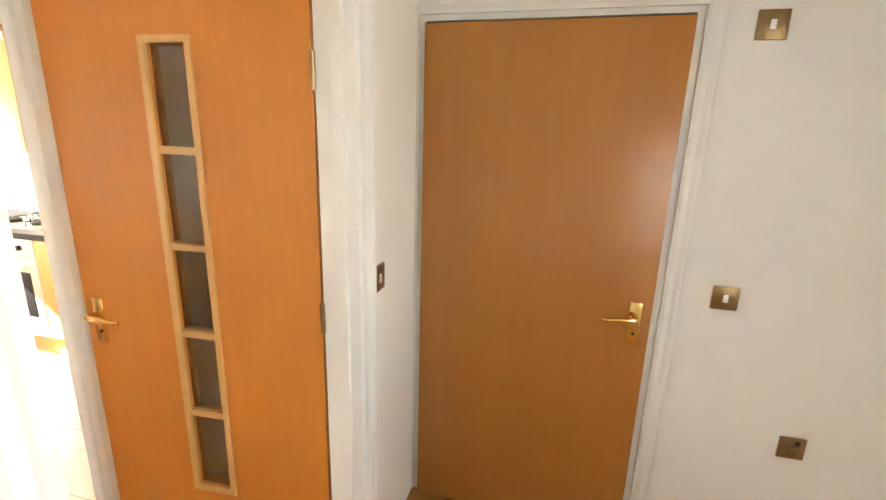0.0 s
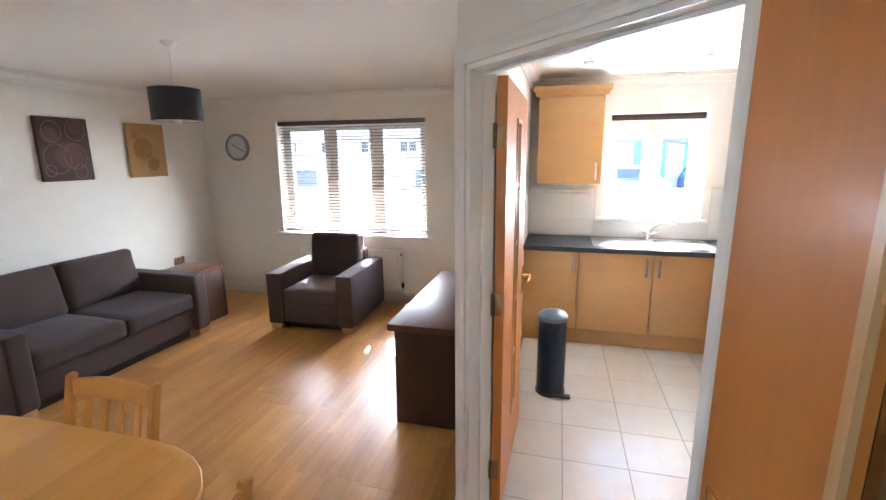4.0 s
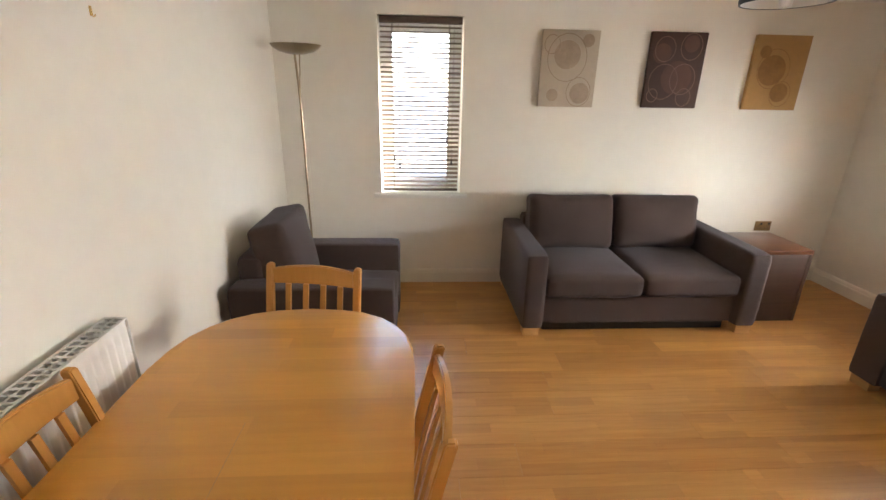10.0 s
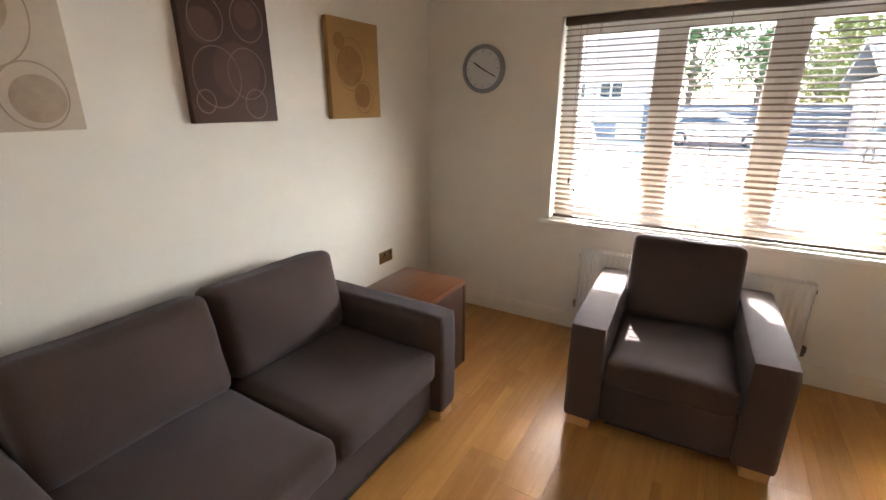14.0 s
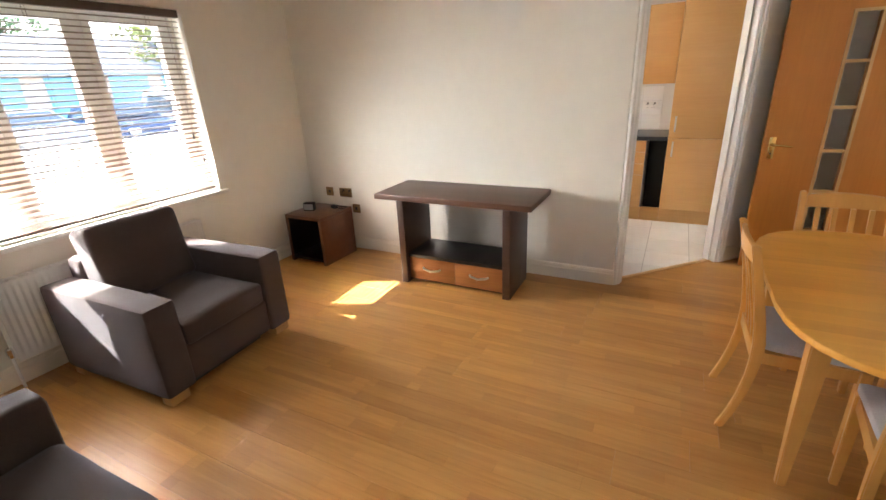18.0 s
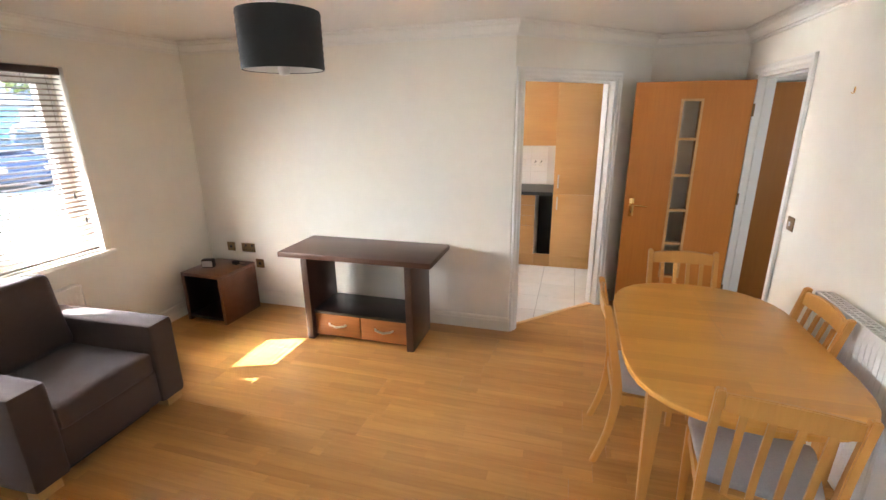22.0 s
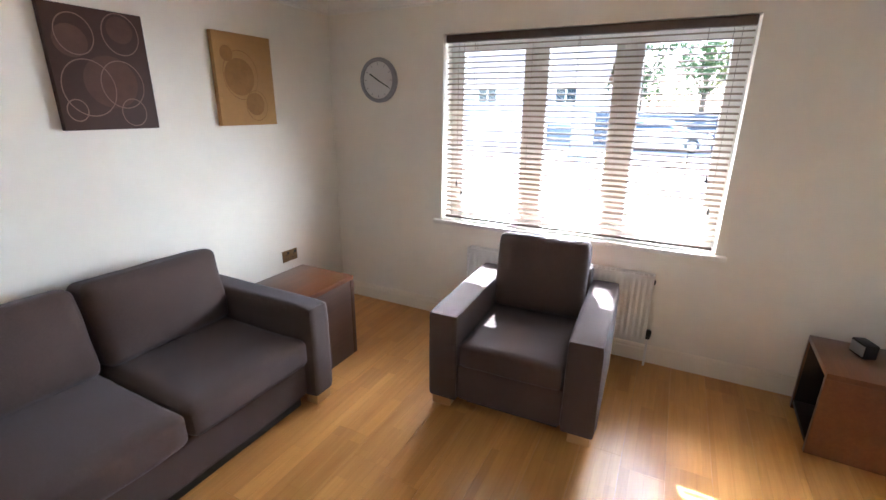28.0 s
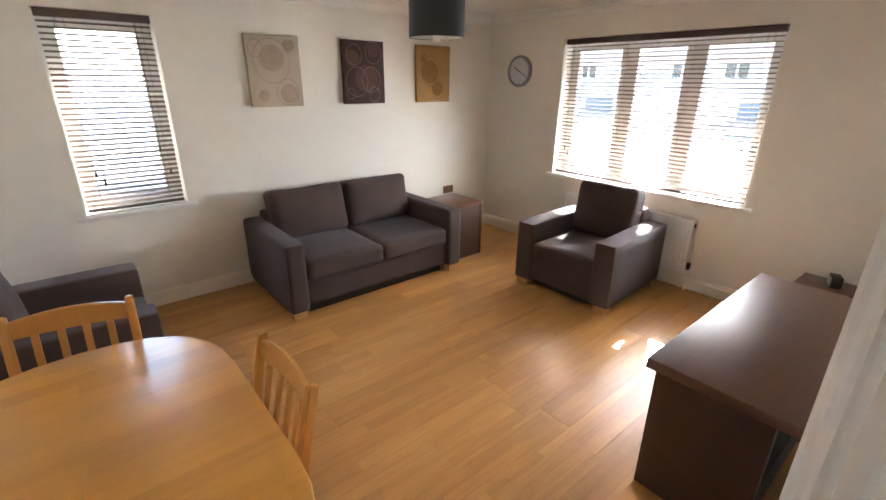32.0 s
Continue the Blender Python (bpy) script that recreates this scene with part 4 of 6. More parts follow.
def blind(label, y0, y1, z0, z1, m, pitch=0.0345, tilt=20, mat=None, cords=(0.12, 0.5, 0.88)):
    e = thing("venetian_blind", label, "blind", group="venetian blinds")
    e.matrix_basis = m
    part("head_rail", rbox(y0, 0.015, z1 - 0.052, y1, 0.062, z1 - 0.004, 0.003), M_BLIND, e, "dark brown valance")
    slat = bmesh.new()
    hw, crown = 0.0152, 0.002
    prof = [(-hw, 0), (0, crown), (hw, 0), (hw, -0.0018), (0, crown - 0.0018), (-hw, -0.0018)]
    ends = [[slat.verts.new((x, p, q)) for p, q in prof] for x in (-(y1 - y0) / 2 + 0.004, (y1 - y0) / 2 - 0.004)]
    for k in range(6):
        slat.faces.new((ends[0][k], ends[0][(k + 1) % 6], ends[1][(k + 1) % 6], ends[1][k]))
    slat.faces.new(ends[0][::-1])
    slat.faces.new(ends[1])
    me = mesh_of("slat", slat, mat, False)
    z = z1 - 0.075
    while z > z0 + 0.05:
        o = new("slat", me)
        o.parent = e
        o.matrix_basis = pose((y0 + y1) / 2, 0.04 + random.uniform(-0.0015, 0.0015), z, tilt + random.uniform(-1.5, 1.5), random.uniform(-0.05, 0.05), 0)
        z -= pitch
    part("bottom_rail", rbox(y0 + 0.004, 0.022, z0 + 0.012, y1 - 0.004, 0.058, z0 + 0.03, 0.003), M_BLIND, e, "dark brown bottom bar")
    for c in cords:
        x = y0 + c * (y1 - y0)
        for yy in (0.0215, 0.0585):
            bm = bmesh.new()
            tube(bm, [(x, yy, z0 + 0.02), (x, yy, z1 - 0.03)], 0.0011, 5)
            part("ladder_cord", bm, M_CORD, e)
    for x, zb in ((y0 + 0.10, z0 + 0.30), (y1 - 0.10, z0 + 0.45), (y1 - 0.06, z0 + 0.27), (y0 + 0.14, z0 + 0.24)):
        bm = bmesh.new()
        tube(bm, [(x, 0.012, zb), (x, 0.012, z1 - 0.05)], 0.001, 5)
        c = part("pull_cord", bm, M_CORD, e)
        part("tassel", lathe([(0, zb - 0.045), (0.008, zb - 0.043), (0.006, zb - 0.01), (0.002, zb), (0, zb)], 10, at=(x, 0.012, 0)), M_BLACK, c, "dark turned tassel")
    return e


# local x runs along the wall, local +y out of the room
M_W = Matrix.Translation((W, 0, 0)) @ Matrix.Rotation(radians(90), 4, "Z")
M_S = Matrix.Translation((0, S, 0)) @ Matrix.Rotation(radians(180), 4, "Z")
window_unit("window_1", "wide white three-light window with a painted board", W2[0], W2[1], W2[2], W2[3], 3, M_W)
blind("wide brown venetian blind with open slats in the window", W2[0] + 0.015, W2[1] - 0.015, W2[2] + 0.006, W2[3], M_W, mat=M_BLINDX)
window_unit("window_2", "narrow white window with a painted board", -W1[1], -W1[0], W1[2], W1[3], 1, M_S)
blind("narrow brown venetian blind with open slats in the window", -W1[1] + 0.012, -W1[0] - 0.012, W1[2] + 0.006, W1[3], M_S, mat=M_BLINDX, cords=(0.15, 0.85), tilt=26)
M_K = Matrix.Translation((KWX, 0, 0)) @ Matrix.Rotation(radians(90), 4, "Z")
window_unit("window_3", "white two-light kitchen window", KW[0], KW[1], KW[2], KW[3], 2, M_K)


def lever_handle(door, x, y, z, side, out, name="door_handle"):
    """A brass lever on a shaped plate. out: the y direction away from the leaf; side: the x direction of the lever."""
    plate = rbox(x - 0.021, y, z - 0.085, x + 0.021, y + out * 0.006, z + 0.075, 0.0025)
    p = part(name, plate, M_BRASS, door, "polished brass lever handle on a plate")
    bm = bmesh.new()
    tube(bm, [(x, y, z + 0.02), (x, y + out * 0.03, z + 0.02), (x, y + out * 0.045, z + 0.021), (x + side * 0.012, y + out * 0.052, z + 0.022),
              (x + side * 0.06, y + out * 0.052, z + 0.018), (x + side * 0.10, y + out * 0.05, z + 0.012), (x + side * 0.115, y + out * 0.044, z + 0.014)], 0.0085, 10,
         [0.011, 0.010, 0.010, 0.0095, 0.0085, 0.0075, 0.006])
    part("lever", bm, M_BRASS, p)
    part("keyhole", lathe([(0, 0), (0.0055, 0), (0.0055, 0.0015), (0, 0.0015)], 12, "y", (x, y + out * 0.0075 + (0.0015 if out > 0 else 0), z - 0.045)), M_BLACK, p)


def door_leaf(name, label, hinge, turn, width, mat, glazed, handle_side=-1, bead=None):
    """A leaf hung at the origin, reaching to -x; its faces are y = 0 and y = 0.04."""
    e = tagged(new(name), label, "door", kind="structure")
    e.matrix_basis = pose(*hinge, 0, 0, turn)
    h, t = 1.975, 0.042
    gx0, gx1, gz0, gz1 = -width / 2 - 0.070, -width / 2 + 0.062, 0.35, 1.825
    if glazed:
        leaf = wall_mesh((-width, 0), (0, 0), t, 0.012, h, [(width + gx0, width + gx1, gz0, gz1)])
        part("leaf", leaf, mat, e, smooth=False)
        b = 0.017
        for s, yy in ((-1, -0.007), (1, t - 0.004)):
            part("glazing_bead", merge(boxes((gx0 - b, yy, gz0 - b, gx0 + 0.002, yy + 0.011, gz1 + b)), boxes((gx1 - 0.002, yy, gz0 - b, gx1 + b, yy + 0.011, gz1 + b)),
                                       boxes((gx0 + 0.002, yy, gz0 - b, gx1 - 0.002, yy + 0.011, gz0 + 0.002)), boxes((gx0 + 0.002, yy, gz1 - 0.002, gx1 - 0.002, yy + 0.011, gz1 + b))), bead or M_BEAD, e, "pale wooden glazing bead", smooth=False)
        n = 5
        for i in range(n):
            a, c = gz0 + (gz1 - gz0) * i / n, gz0 + (gz1 - gz0) * (i + 1) / n
            pane = part("pane", boxes((gx0 + 0.001, t / 2 - 0.002, a + 0.001, gx1 - 0.001, t / 2 + 0.002, c - 0.001)), M_FROST, e, "smoked obscure glass pane", smooth=False)
            if i:
                part("glazing_bar", merge(boxes((gx0 + 0.001, 0.0, a - 0.011, gx1 - 0.001, t / 2 - 0.0025, a + 0.011)), boxes((gx0 + 0.001, t / 2 + 0.0025, a - 0.011, gx1 - 0.001, t, a + 0.011))), bead or M_BEAD, e, "pale wooden glazing bar", smooth=False)
    else:
        part("leaf", rbox(-width, 0, 0.012, 0, t, h, 0.0015), mat, e)
    lever_handle(e, -width + 0.055, 0, 0.96, 1, -1)
    lever_handle(e, -width + 0.055, t, 0.96, 1, 1)
    for z in (0.25, 1.05, 1.75):
        bm = bmesh.new()
        tube(bm, [(0.006, -0.006, z - 0.048), (0.006, -0.006, z + 0.048)], 0.0075, 10)
        hg = part("hinge", bm, M_ABRASS, e, "dark brass butt hinge")
        part("hinge_plate", rbox(-0.002, -0.002, z - 0.048, 0.0035, 0.032, z + 0.048, 0.0005), M_ABRASS, hg)
    return e


def door_frame(name, label, p0, p1, thick, height):
    """Lining and architraves round an opening from p0 to p1 (on the room face), thick to the left."""
    e = tagged(new(name), label, "door frame", kind="structure")
    d = Vector((p1[0] - p0[0], p1[1] - p0[1], 0))
    L = d.length
    e.matrix_basis = Matrix.Translation((p0[0], p0[1], 0)) @ Matrix.Rotation(math.atan2(d.y, d.x), 4, "Z")
    j = 0.028
    part("jamb", boxes((0, -0.004, 0, j, thick + 0.004, height)), M_GLOSS, e, smooth=False)
    part("jamb", boxes((L - j, -0.004, 0, L, thick + 0.004, height)), M_GLOSS, e, smooth=False)
    part("head", boxes((j, -0.004, height - j + 0.006, L - j, thick + 0.004, height)), M_GLOSS, e, smooth=False)
    part("door_stop", merge(boxes((j, thick * 0.45, 0, j + 0.012, thick * 0.45 + 0.03, height - j)), boxes((L - j - 0.012, thick * 0.45, 0, L - j, thick * 0.45 + 0.03, height - j)),
                            boxes((j + 0.012, thick * 0.45, height - j - 0.006, L - j - 0.012, thick * 0.45 + 0.03, height - j + 0.0055))), M_GLOSS, e, smooth=False)
    prof = [(0.010, 0), (0.010, -0.012), (0.022, -0.016), (0.040, -0.014), (0.052, -0.019), (0.064, -0.019), (0.068, -0.012), (0.068, 0)]
    for face in (0, 1):
        off = -0.0045 if face == 0 else thick + 0.0045
        sg = 1 if face == 0 else -1
        bm = bmesh.new()
        rings = []
        for cx, cz in ((-1, 0), (-1, 1), (1, 1), (1, 0)):
            ring = []
            for o, y in prof:
                x = (-o + 0.012) if cx < 0 else L + o - 0.012
                z = 0 if cz == 0 else height + o - 0.012
                ring.append(bm.verts.new((x, off + sg * y, z)))
            rings.append(ring)
        for r0, r1 in zip(rings, rings[1:]):
            for k in range(len(prof)):
                k2 = (k + 1) % len(prof)
                bm.faces.new((r0[k], r0[k2], r1[k2], r1[k]))
        bm.faces.new(rings[0])
        bm.faces.new(rings[-1][::-1])
        part("architrave", bm, M_GLOSS, e, "white moulded architrave", smooth=False)
    return e


door_frame("door_frame_1", "white painted frame of the living room doorway", (E, LD1), (E, LD0), T, DOOR_H)
door_leaf("door_1", "open beech-veneered door with a strip of five smoked panes", (E - 0.012, LD1 - 0.03, 0), LD_TURN, LD_W, M_DOOR, True)
ks, ke = Vector(C1) + SD * K0, Vector(C1) + SD * K1
door_frame("door_frame_2", "white painted frame of the kitchen doorway", tuple(ks), tuple(ke), T, DOOR_H)
kn = Vector((-SD.y, SD.x))
kh = ks + SD * 0.03 + kn * (T + 0.012)
door_leaf("door_2", "kitchen door with a strip of five smoked panes, opened into the kitchen", (kh.x, kh.y, 0), KD_TURN, 0.83, M_DOOR, True)
door_frame("door_frame_3", "white painted frame of the hall cupboard", (HD0, HN), (HD1, HN), T, DOOR_H)
door_leaf("door_3", "closed plain dark beech-veneered hall door", (HD0 + 0.031, HN + 0.004, 0), 180, HD1 - HD0 - 0.064, M_DOORRED, False)
# added unseen window around the hall's extra lamp
window_unit("added_hall_window", "plain white hall window, added out of view to light the hall", -(HS + 1.75), -(HS + 0.55), 0.9, 2.1, 2, Matrix.Translation((HE - 0.12, 0, 0)) @ Matrix.Rotation(radians(-90), 4, "Z"))

# ---- trim ----
COVE = [(0.0, CEIL - 0.095), (0.012, CEIL - 0.095), (0.014, CEIL - 0.082), (0.028, CEIL - 0.078), (0.034, CEIL - 0.060), (0.055, CEIL - 0.035), (0.075, CEIL - 0.028), (0.078, CEIL - 0.014), (0.095, CEIL - 0.012), (0.095, CEIL - 0.0005), (0.0, CEIL - 0.0005)]
setting("trim_cornice", moulding([(a - 0.0005 * (a == 0), b) for a, b in COVE], [(W, S), (E, S), (E, NB), C2, C1, (W, N)], closed=True), M_CEIL, "white moulded plaster cornice", "cornice")
BASE = [(0.0, 0.0), (0.016, 0.0), (0.016, 0.085), (0.012, 0.095), (0.012, 0.105), (0.006, 0.118), (0.0, 0.12)]


def baseboard(path):
    setting("baseboard", moulding([(a + 0.0005, b) for a, b in BASE], path), M_SKIRT, "white painted moulded skirting board", "skirting")


baseboard([(W, N), (W, S), (E, S), (E, LD0 - 0.058)])
baseboard([tuple(Vector(C1) + SD * (K0 - 0.058)), C1, (W + 0.0165, N)])
baseboard([(E, LD1 + 0.058), (E, NB), C2, tuple(Vector(C1) + SD * (K1 + 0.058))])
baseboard([(E + T, LD0 - 0.058), (E + T, HS), (HE, HS), (HE, HN), (HD1 + 0.058, HN)])

# ---- fittings of the living room ----
def radiator(label, at, turn, length, z0, z1, fins=True):
    """A panel radiator; local x along the wall, the wall at y = 0, the room at -y."""
    e = thing("radiator", label, "radiator", at, turn, "radiators")
    bm = bmesh.new()
    n = max(4, int(length / 0.033))
    yf = -0.095
    prof = []
    for i in range(n):
        x0, x1 = -length / 2 + length * i / n, -length / 2 + length * (i + 1) / n
        w = (x1 - x0)
        prof += [(x0 + 0.12 * w, yf), (x0 + 0.35 * w, yf - 0.008), (x0 + 0.65 * w, yf - 0.008), (x0 + 0.88 * w, yf)]
    prof = [(-length / 2, yf)] + prof + [(length / 2, yf)]
    rows = []
    for z, k in ((z0, 0), (z0 + 0.03, 0), (z0 + 0.05, 1), (z1 - 0.05, 1), (z1 - 0.03, 0), (z1 - 0.006, 0)):
        rows.append([bm.verts.new((x, y if k else yf, z)) for x, y in prof])
    back = [[bm.verts.new((x, yf + 0.012, z)) for x, y in prof] for z in (z0, z1 - 0.006)]
    for r0, r1 in zip(rows, rows[1:]):
        for k in range(len(prof) - 1):
            bm.faces.new((r0[k], r0[k + 1], r1[k + 1], r1[k]))
    for k in range(len(prof) - 1):
        bm.faces.new((back[0][k], back[1][k], back[1][k + 1], back[0][k + 1]))
        bm.faces.new((rows[0][k], back[0][k], back[0][k + 1], rows[0][k + 1]))
        bm.faces.new((rows[-1][k], rows[-1][k + 1], back[1][k + 1], back[1][k]))
    part("front_panel", bm, M_RAD, e)
    part("rear_panel", rbox(-length / 2, -0.042, z0, length / 2, -0.030, z1 - 0.006, 0.003), M_RAD, e)
    for sx in (-1, 1):
        x0, x1 = sorted((sx * length / 2, sx * (length / 2 + 0.004)))
        part("side_cover", rbox(x0, -0.104, z0 + 0.02, x1, -0.028, z1, 0.002), M_RAD, e)
    g = bmesh.new()
    box(g, -length / 2, -0.104, z1 - 0.005, length / 2, -0.097, z1)
    box(g, -length / 2, -0.038, z1 - 0.005, length / 2, -0.030, z1)
    k = int(length / 0.028)
    for i in range(k + 1):
        x = -length / 2 + 0.004 + (length - 0.008) * i / k
        box(g, x - 0.004, -0.097, z1 - 0.005, x + 0.004, -0.038, z1 - 0.0005)
    box(g, -length / 2, -0.070, z1 - 0.0048, length / 2, -0.064, z1 - 0.0004)
    part("top_grille", g, M_RAD, e, smooth=False)
    for sx in (-1, 1):
        bm = bmesh.new()
        x = sx * (length / 2 + 0.016)
        tube(bm, [(sx * length / 2, -0.066, z0 + 0.045), (x, -0.066, z0 + 0.045), (x, -0.066, z0 + 0.02), (x, -0.066, 0.001)], 0.0075, 8)
        p = part("pipe", bm, M_RAD, e, "white painted pipe tail")
        part("valve", lathe([(0, 0), (0.014, 0.002), (0.016, 0.02), (0.019, 0.024), (0.019, 0.055), (0.012, 0.062), (0, 0.062)], 14, at=(x, -0.066, z0 + 0.025)), M_BLACK if sx > 0 else M_CHROME, p, "radiator valve")
        part("bracket", boxes((sx * length * 0.35 - 0.015, -0.0295, z0 + 0.05, sx * length * 0.35 + 0.015, -0.0005, z1 - 0.05)), M_RAD, e, smooth=False)
    for sx in (-1, 1):
        part("end_plug", lathe([(0, 0), (0.016, 0), (0.016, sx * 0.005), (0.008, sx * 0.009), (0, sx * 0.009)], 14, "x", (sx * (length / 2 + 0.0045), -0.070, z1 - 0.045)), M_BLACK, e, "dark end plug")
    return e


radiator("white panel radiator under the big window", (W, -1.255, 0), 90, 1.25, 0.17, 0.63)
radiator("white panel radiator on the wall beside the dining table", (E, -0.552, 0), -90, 0.68, 0.13, 0.872)


def wall_plate(name, label, category, m, kind, mat=None, w=0.086, h=0.086):
    """A switch or socket plate; local x along the wall, -y into the room, centred on the origin."""
    mat = mat or M_ABRASS
    e = thing(name, label, category, group="wall plates")
    e.matrix_basis = m
    part("plate", rbox(-w / 2, -0.008, -h / 2, w / 2, -0.0008, h / 2, 0.003), mat, e)
    gangs = 2 if w > 0.1 else 1
    for g in range(gangs):
        cx = (g - (gangs - 1) / 2) * 0.07
        if kind == "switch":
            part("rocker", rbox(cx - 0.008, -0.013, -0.014, cx + 0.008, -0.0081, 0.014, 0.002), M_WPLAST, e, "white rocker")
        if kind == "socket":
            part("rocker", rbox(cx + 0.006, -0.0125, 0.012, cx + 0.022, -0.0081, 0.032, 0.002), M_BLACK, e, "black rocker")
            part("pin_holes", merge(boxes((cx - 0.003, -0.0092, 0.002, cx + 0.003, -0.0082, 0.012)), boxes((cx - 0.015, -0.0092, -0.022, cx - 0.008, -0.0082, -0.017)), boxes((cx + 0.008, -0.0092, -0.022, cx + 0.015, -0.0082, -0.017))), M_BLACK, e, smooth=False)
        if kind == "jack":
            part("jack", rbox(cx - 0.012, -0.0105, -0.012, cx + 0.012, -0.0081, 0.012, 0.001), M_BLACK, e)
    for sx in (-1, 1):
        part("screw", lathe([(0, -0.0012), (0.0035, -0.001), (0.0035, 0), (0, 0)], 10, "y", (sx * 0.030 if gangs == 1 else sx * 0.060, -0.0082, 0 if gangs > 1 else 0.0)), mat, e)
    return e


def on_wall(x, y, z, turn):
    return pose(x, y, z, 0, 0, turn)


def plate_n(x, y, z):
    return on_wall(x, y, z, 0)


wall_plate("socket", "antique brass double socket above the side table", "socket", plate_n(-4.42, N, 0.555), "socket", w=0.146)
wall_plate("television_socket", "antique brass aerial socket above the side table", "socket", plate_n(-4.615, N, 0.555), "jack")
wall_plate("telephone_socket", "antique brass telephone socket low beside the side table", "socket", plate_n(-4.31, N, 0.405), "jack")
wall_plate("socket", "antique brass double socket beside the sofa", "socket", on_wall(-4.255, S, 0.515, 180), "socket", w=0.146)
wall_plate("light_switch", "antique brass light switch beside the doorway", "light switch", on_wall(E, 0.447, 1.07, -90), "switch")
wall_plate("light_switch", "antique brass light switch high on the hall wall", "light switch", plate_n(1.054, HN, 1.947), "switch")
wall_plate("light_switch", "antique brass light switch on the hall wall", "light switch", plate_n(1.07, HN, 1.073), "switch")
wall_plate("socket", "antique brass single socket low on the hall wall", "socket", plate_n(1.375, HN, 0.532), "socket")
wall_plate("light_switch", "antique brass light switch between the doors", "light switch", on_wall(E + T, 1.585, 1.145, 90), "switch")

for y, z in ((0.093, 1.832), (-1.218, 1.81)):
    e = thing("picture_hook", "small empty brass picture hook on the wall", "hook", (E, y, z), -90, "picture hooks")
    part("plate", rbox(-0.007, -0.002, -0.012, 0.007, -0.0003, 0.018, 0.0005), M_BRASS, e)
    bm = bmesh.new()
    tube(bm, [(0, -0.002, -0.008), (0, -0.006, -0.014), (0, -0.011, -0.012), (0, -0.012, -0.006)], 0.0018, 6)
    part("hook", bm, M_BRASS, e)


def ring_bm(cx, cz, r, w, y, n=40, ecc=1.0):
    """A flat painted loop standing just proud of a canvas."""
    bm = bmesh.new()
    a = [bm.verts.new((cx + r * math.cos(k * math.tau / n), y, cz + ecc * r * math.sin(k * math.tau / n))) for k in range(n)]
    b = [bm.verts.new((cx + (r - w) * math.cos(k * math.tau / n), y, cz + ecc * (r - w) * math.sin(k * math.tau / n))) for k in range(n)]
    for k in range(n):
        bm.faces.new((a[k], a[(k + 1) % n], b[(k + 1) % n], b[k]))
    return bm


def disc_bm(cx, cz, r, y, n=32, ecc=1.0):
    bm = bmesh.new()
    bm.faces.new([bm.verts.new((cx + r * math.cos(k * math.tau / n), y, cz + ecc * r * math.sin(k * math.tau / n))) for k in range(n)])
    return bm


def canvas(label, x, z, ground, spots, rings, w=0.43, h=0.54):
    e = thing("canvas_picture", label, "picture", (x, S, z), 180, "canvas pictures")
    part("canvas", rbox(-w / 2, -0.036, -h / 2, w / 2, -0.0008, h / 2, 0.003), ground, e)
    for i, (cx, cz, r, mat) in enumerate(spots):
        part("painted_spot", disc_bm(cx, cz, r, -0.0366 - i * 0.0002), mat, e, smooth=False)
    for i, (cx, cz, r, mat) in enumerate(rings):
        part("painted_ring", ring_bm(cx, cz, r, 0.0045, -0.0378 - i * 0.0002, ecc=1.12), mat, e, smooth=False)
    return e


M_CV1 = material("pale_beige_canvas", (0.52, 0.44, 0.34), 0.85, grain=30, vary=0.06, bump=0.25, bump_scale=500, big=4)
M_CV1S = material("taupe_paint", (0.40, 0.31, 0.225), 0.85, grain=18, vary=0.2, big=7)
M_CV1L = material("brown_line_paint", (0.33, 0.25, 0.18), 0.8, grain=18, vary=0.2)
M_CV2 = material("dark_brown_canvas", (0.055, 0.022, 0.014), 0.7, grain=30, vary=0.12, bump=0.25, bump_scale=500, big=4)
M_CV2S = material("red_brown_paint", (0.095, 0.043, 0.03), 0.75, grain=18, vary=0.25, big=7)
M_CV2L = material("rose_line_paint", (0.22, 0.13, 0.10), 0.7, grain=18, vary=0.2)
M_CV3 = material("ochre_canvas", (0.42, 0.24, 0.085), 0.85, grain=30, vary=0.07, bump=0.25, bump_scale=500, big=4)
M_CV3S = material("dark_ochre_paint", (0.30, 0.155, 0.05), 0.85, grain=18, vary=0.2, big=7)
canvas("pale beige canvas picture with taupe circles", -2.37, 1.752, M_CV1,
       [(0.10, -0.17, 0.075, M_CV1S), (-0.11, -0.185, 0.045, M_CV1S), (-0.02, 0.10, 0.10, M_CV1S), (0.13, 0.20, 0.045, M_CV1S)],
       [(-0.02, 0.08, 0.15, M_CV1L), (-0.14, 0.17, 0.06, M_CV1L), (0.09, -0.16, 0.095, M_CV1L)])
canvas("dark brown canvas picture with pale rings", -3.194, 1.757, M_CV2,
       [(0.02, -0.05, 0.12, M_CV2S), (-0.12, 0.12, 0.07, M_CV2S), (0.10, 0.19, 0.06, M_CV2S)],
       [(-0.08, -0.08, 0.115, M_CV2L), (0.07, -0.06, 0.10, M_CV2L), (0.10, 0.17, 0.085, M_CV2L), (-0.10, 0.15, 0.08, M_CV2L), (0.10, -0.19, 0.06, M_CV2L), (-0.15, -0.18, 0.045, M_CV2L)])
canvas("ochre canvas picture with darker circles", -4.013, 1.755, M_CV3,
       [(-0.05, 0.02, 0.11, M_CV3S), (0.05, -0.14, 0.07, M_CV3S), (-0.13, 0.15, 0.045, M_CV3S)],
       [(-0.04, 0.03, 0.13, M_CV3S), (0.06, -0.15, 0.085, M_CV3S)])

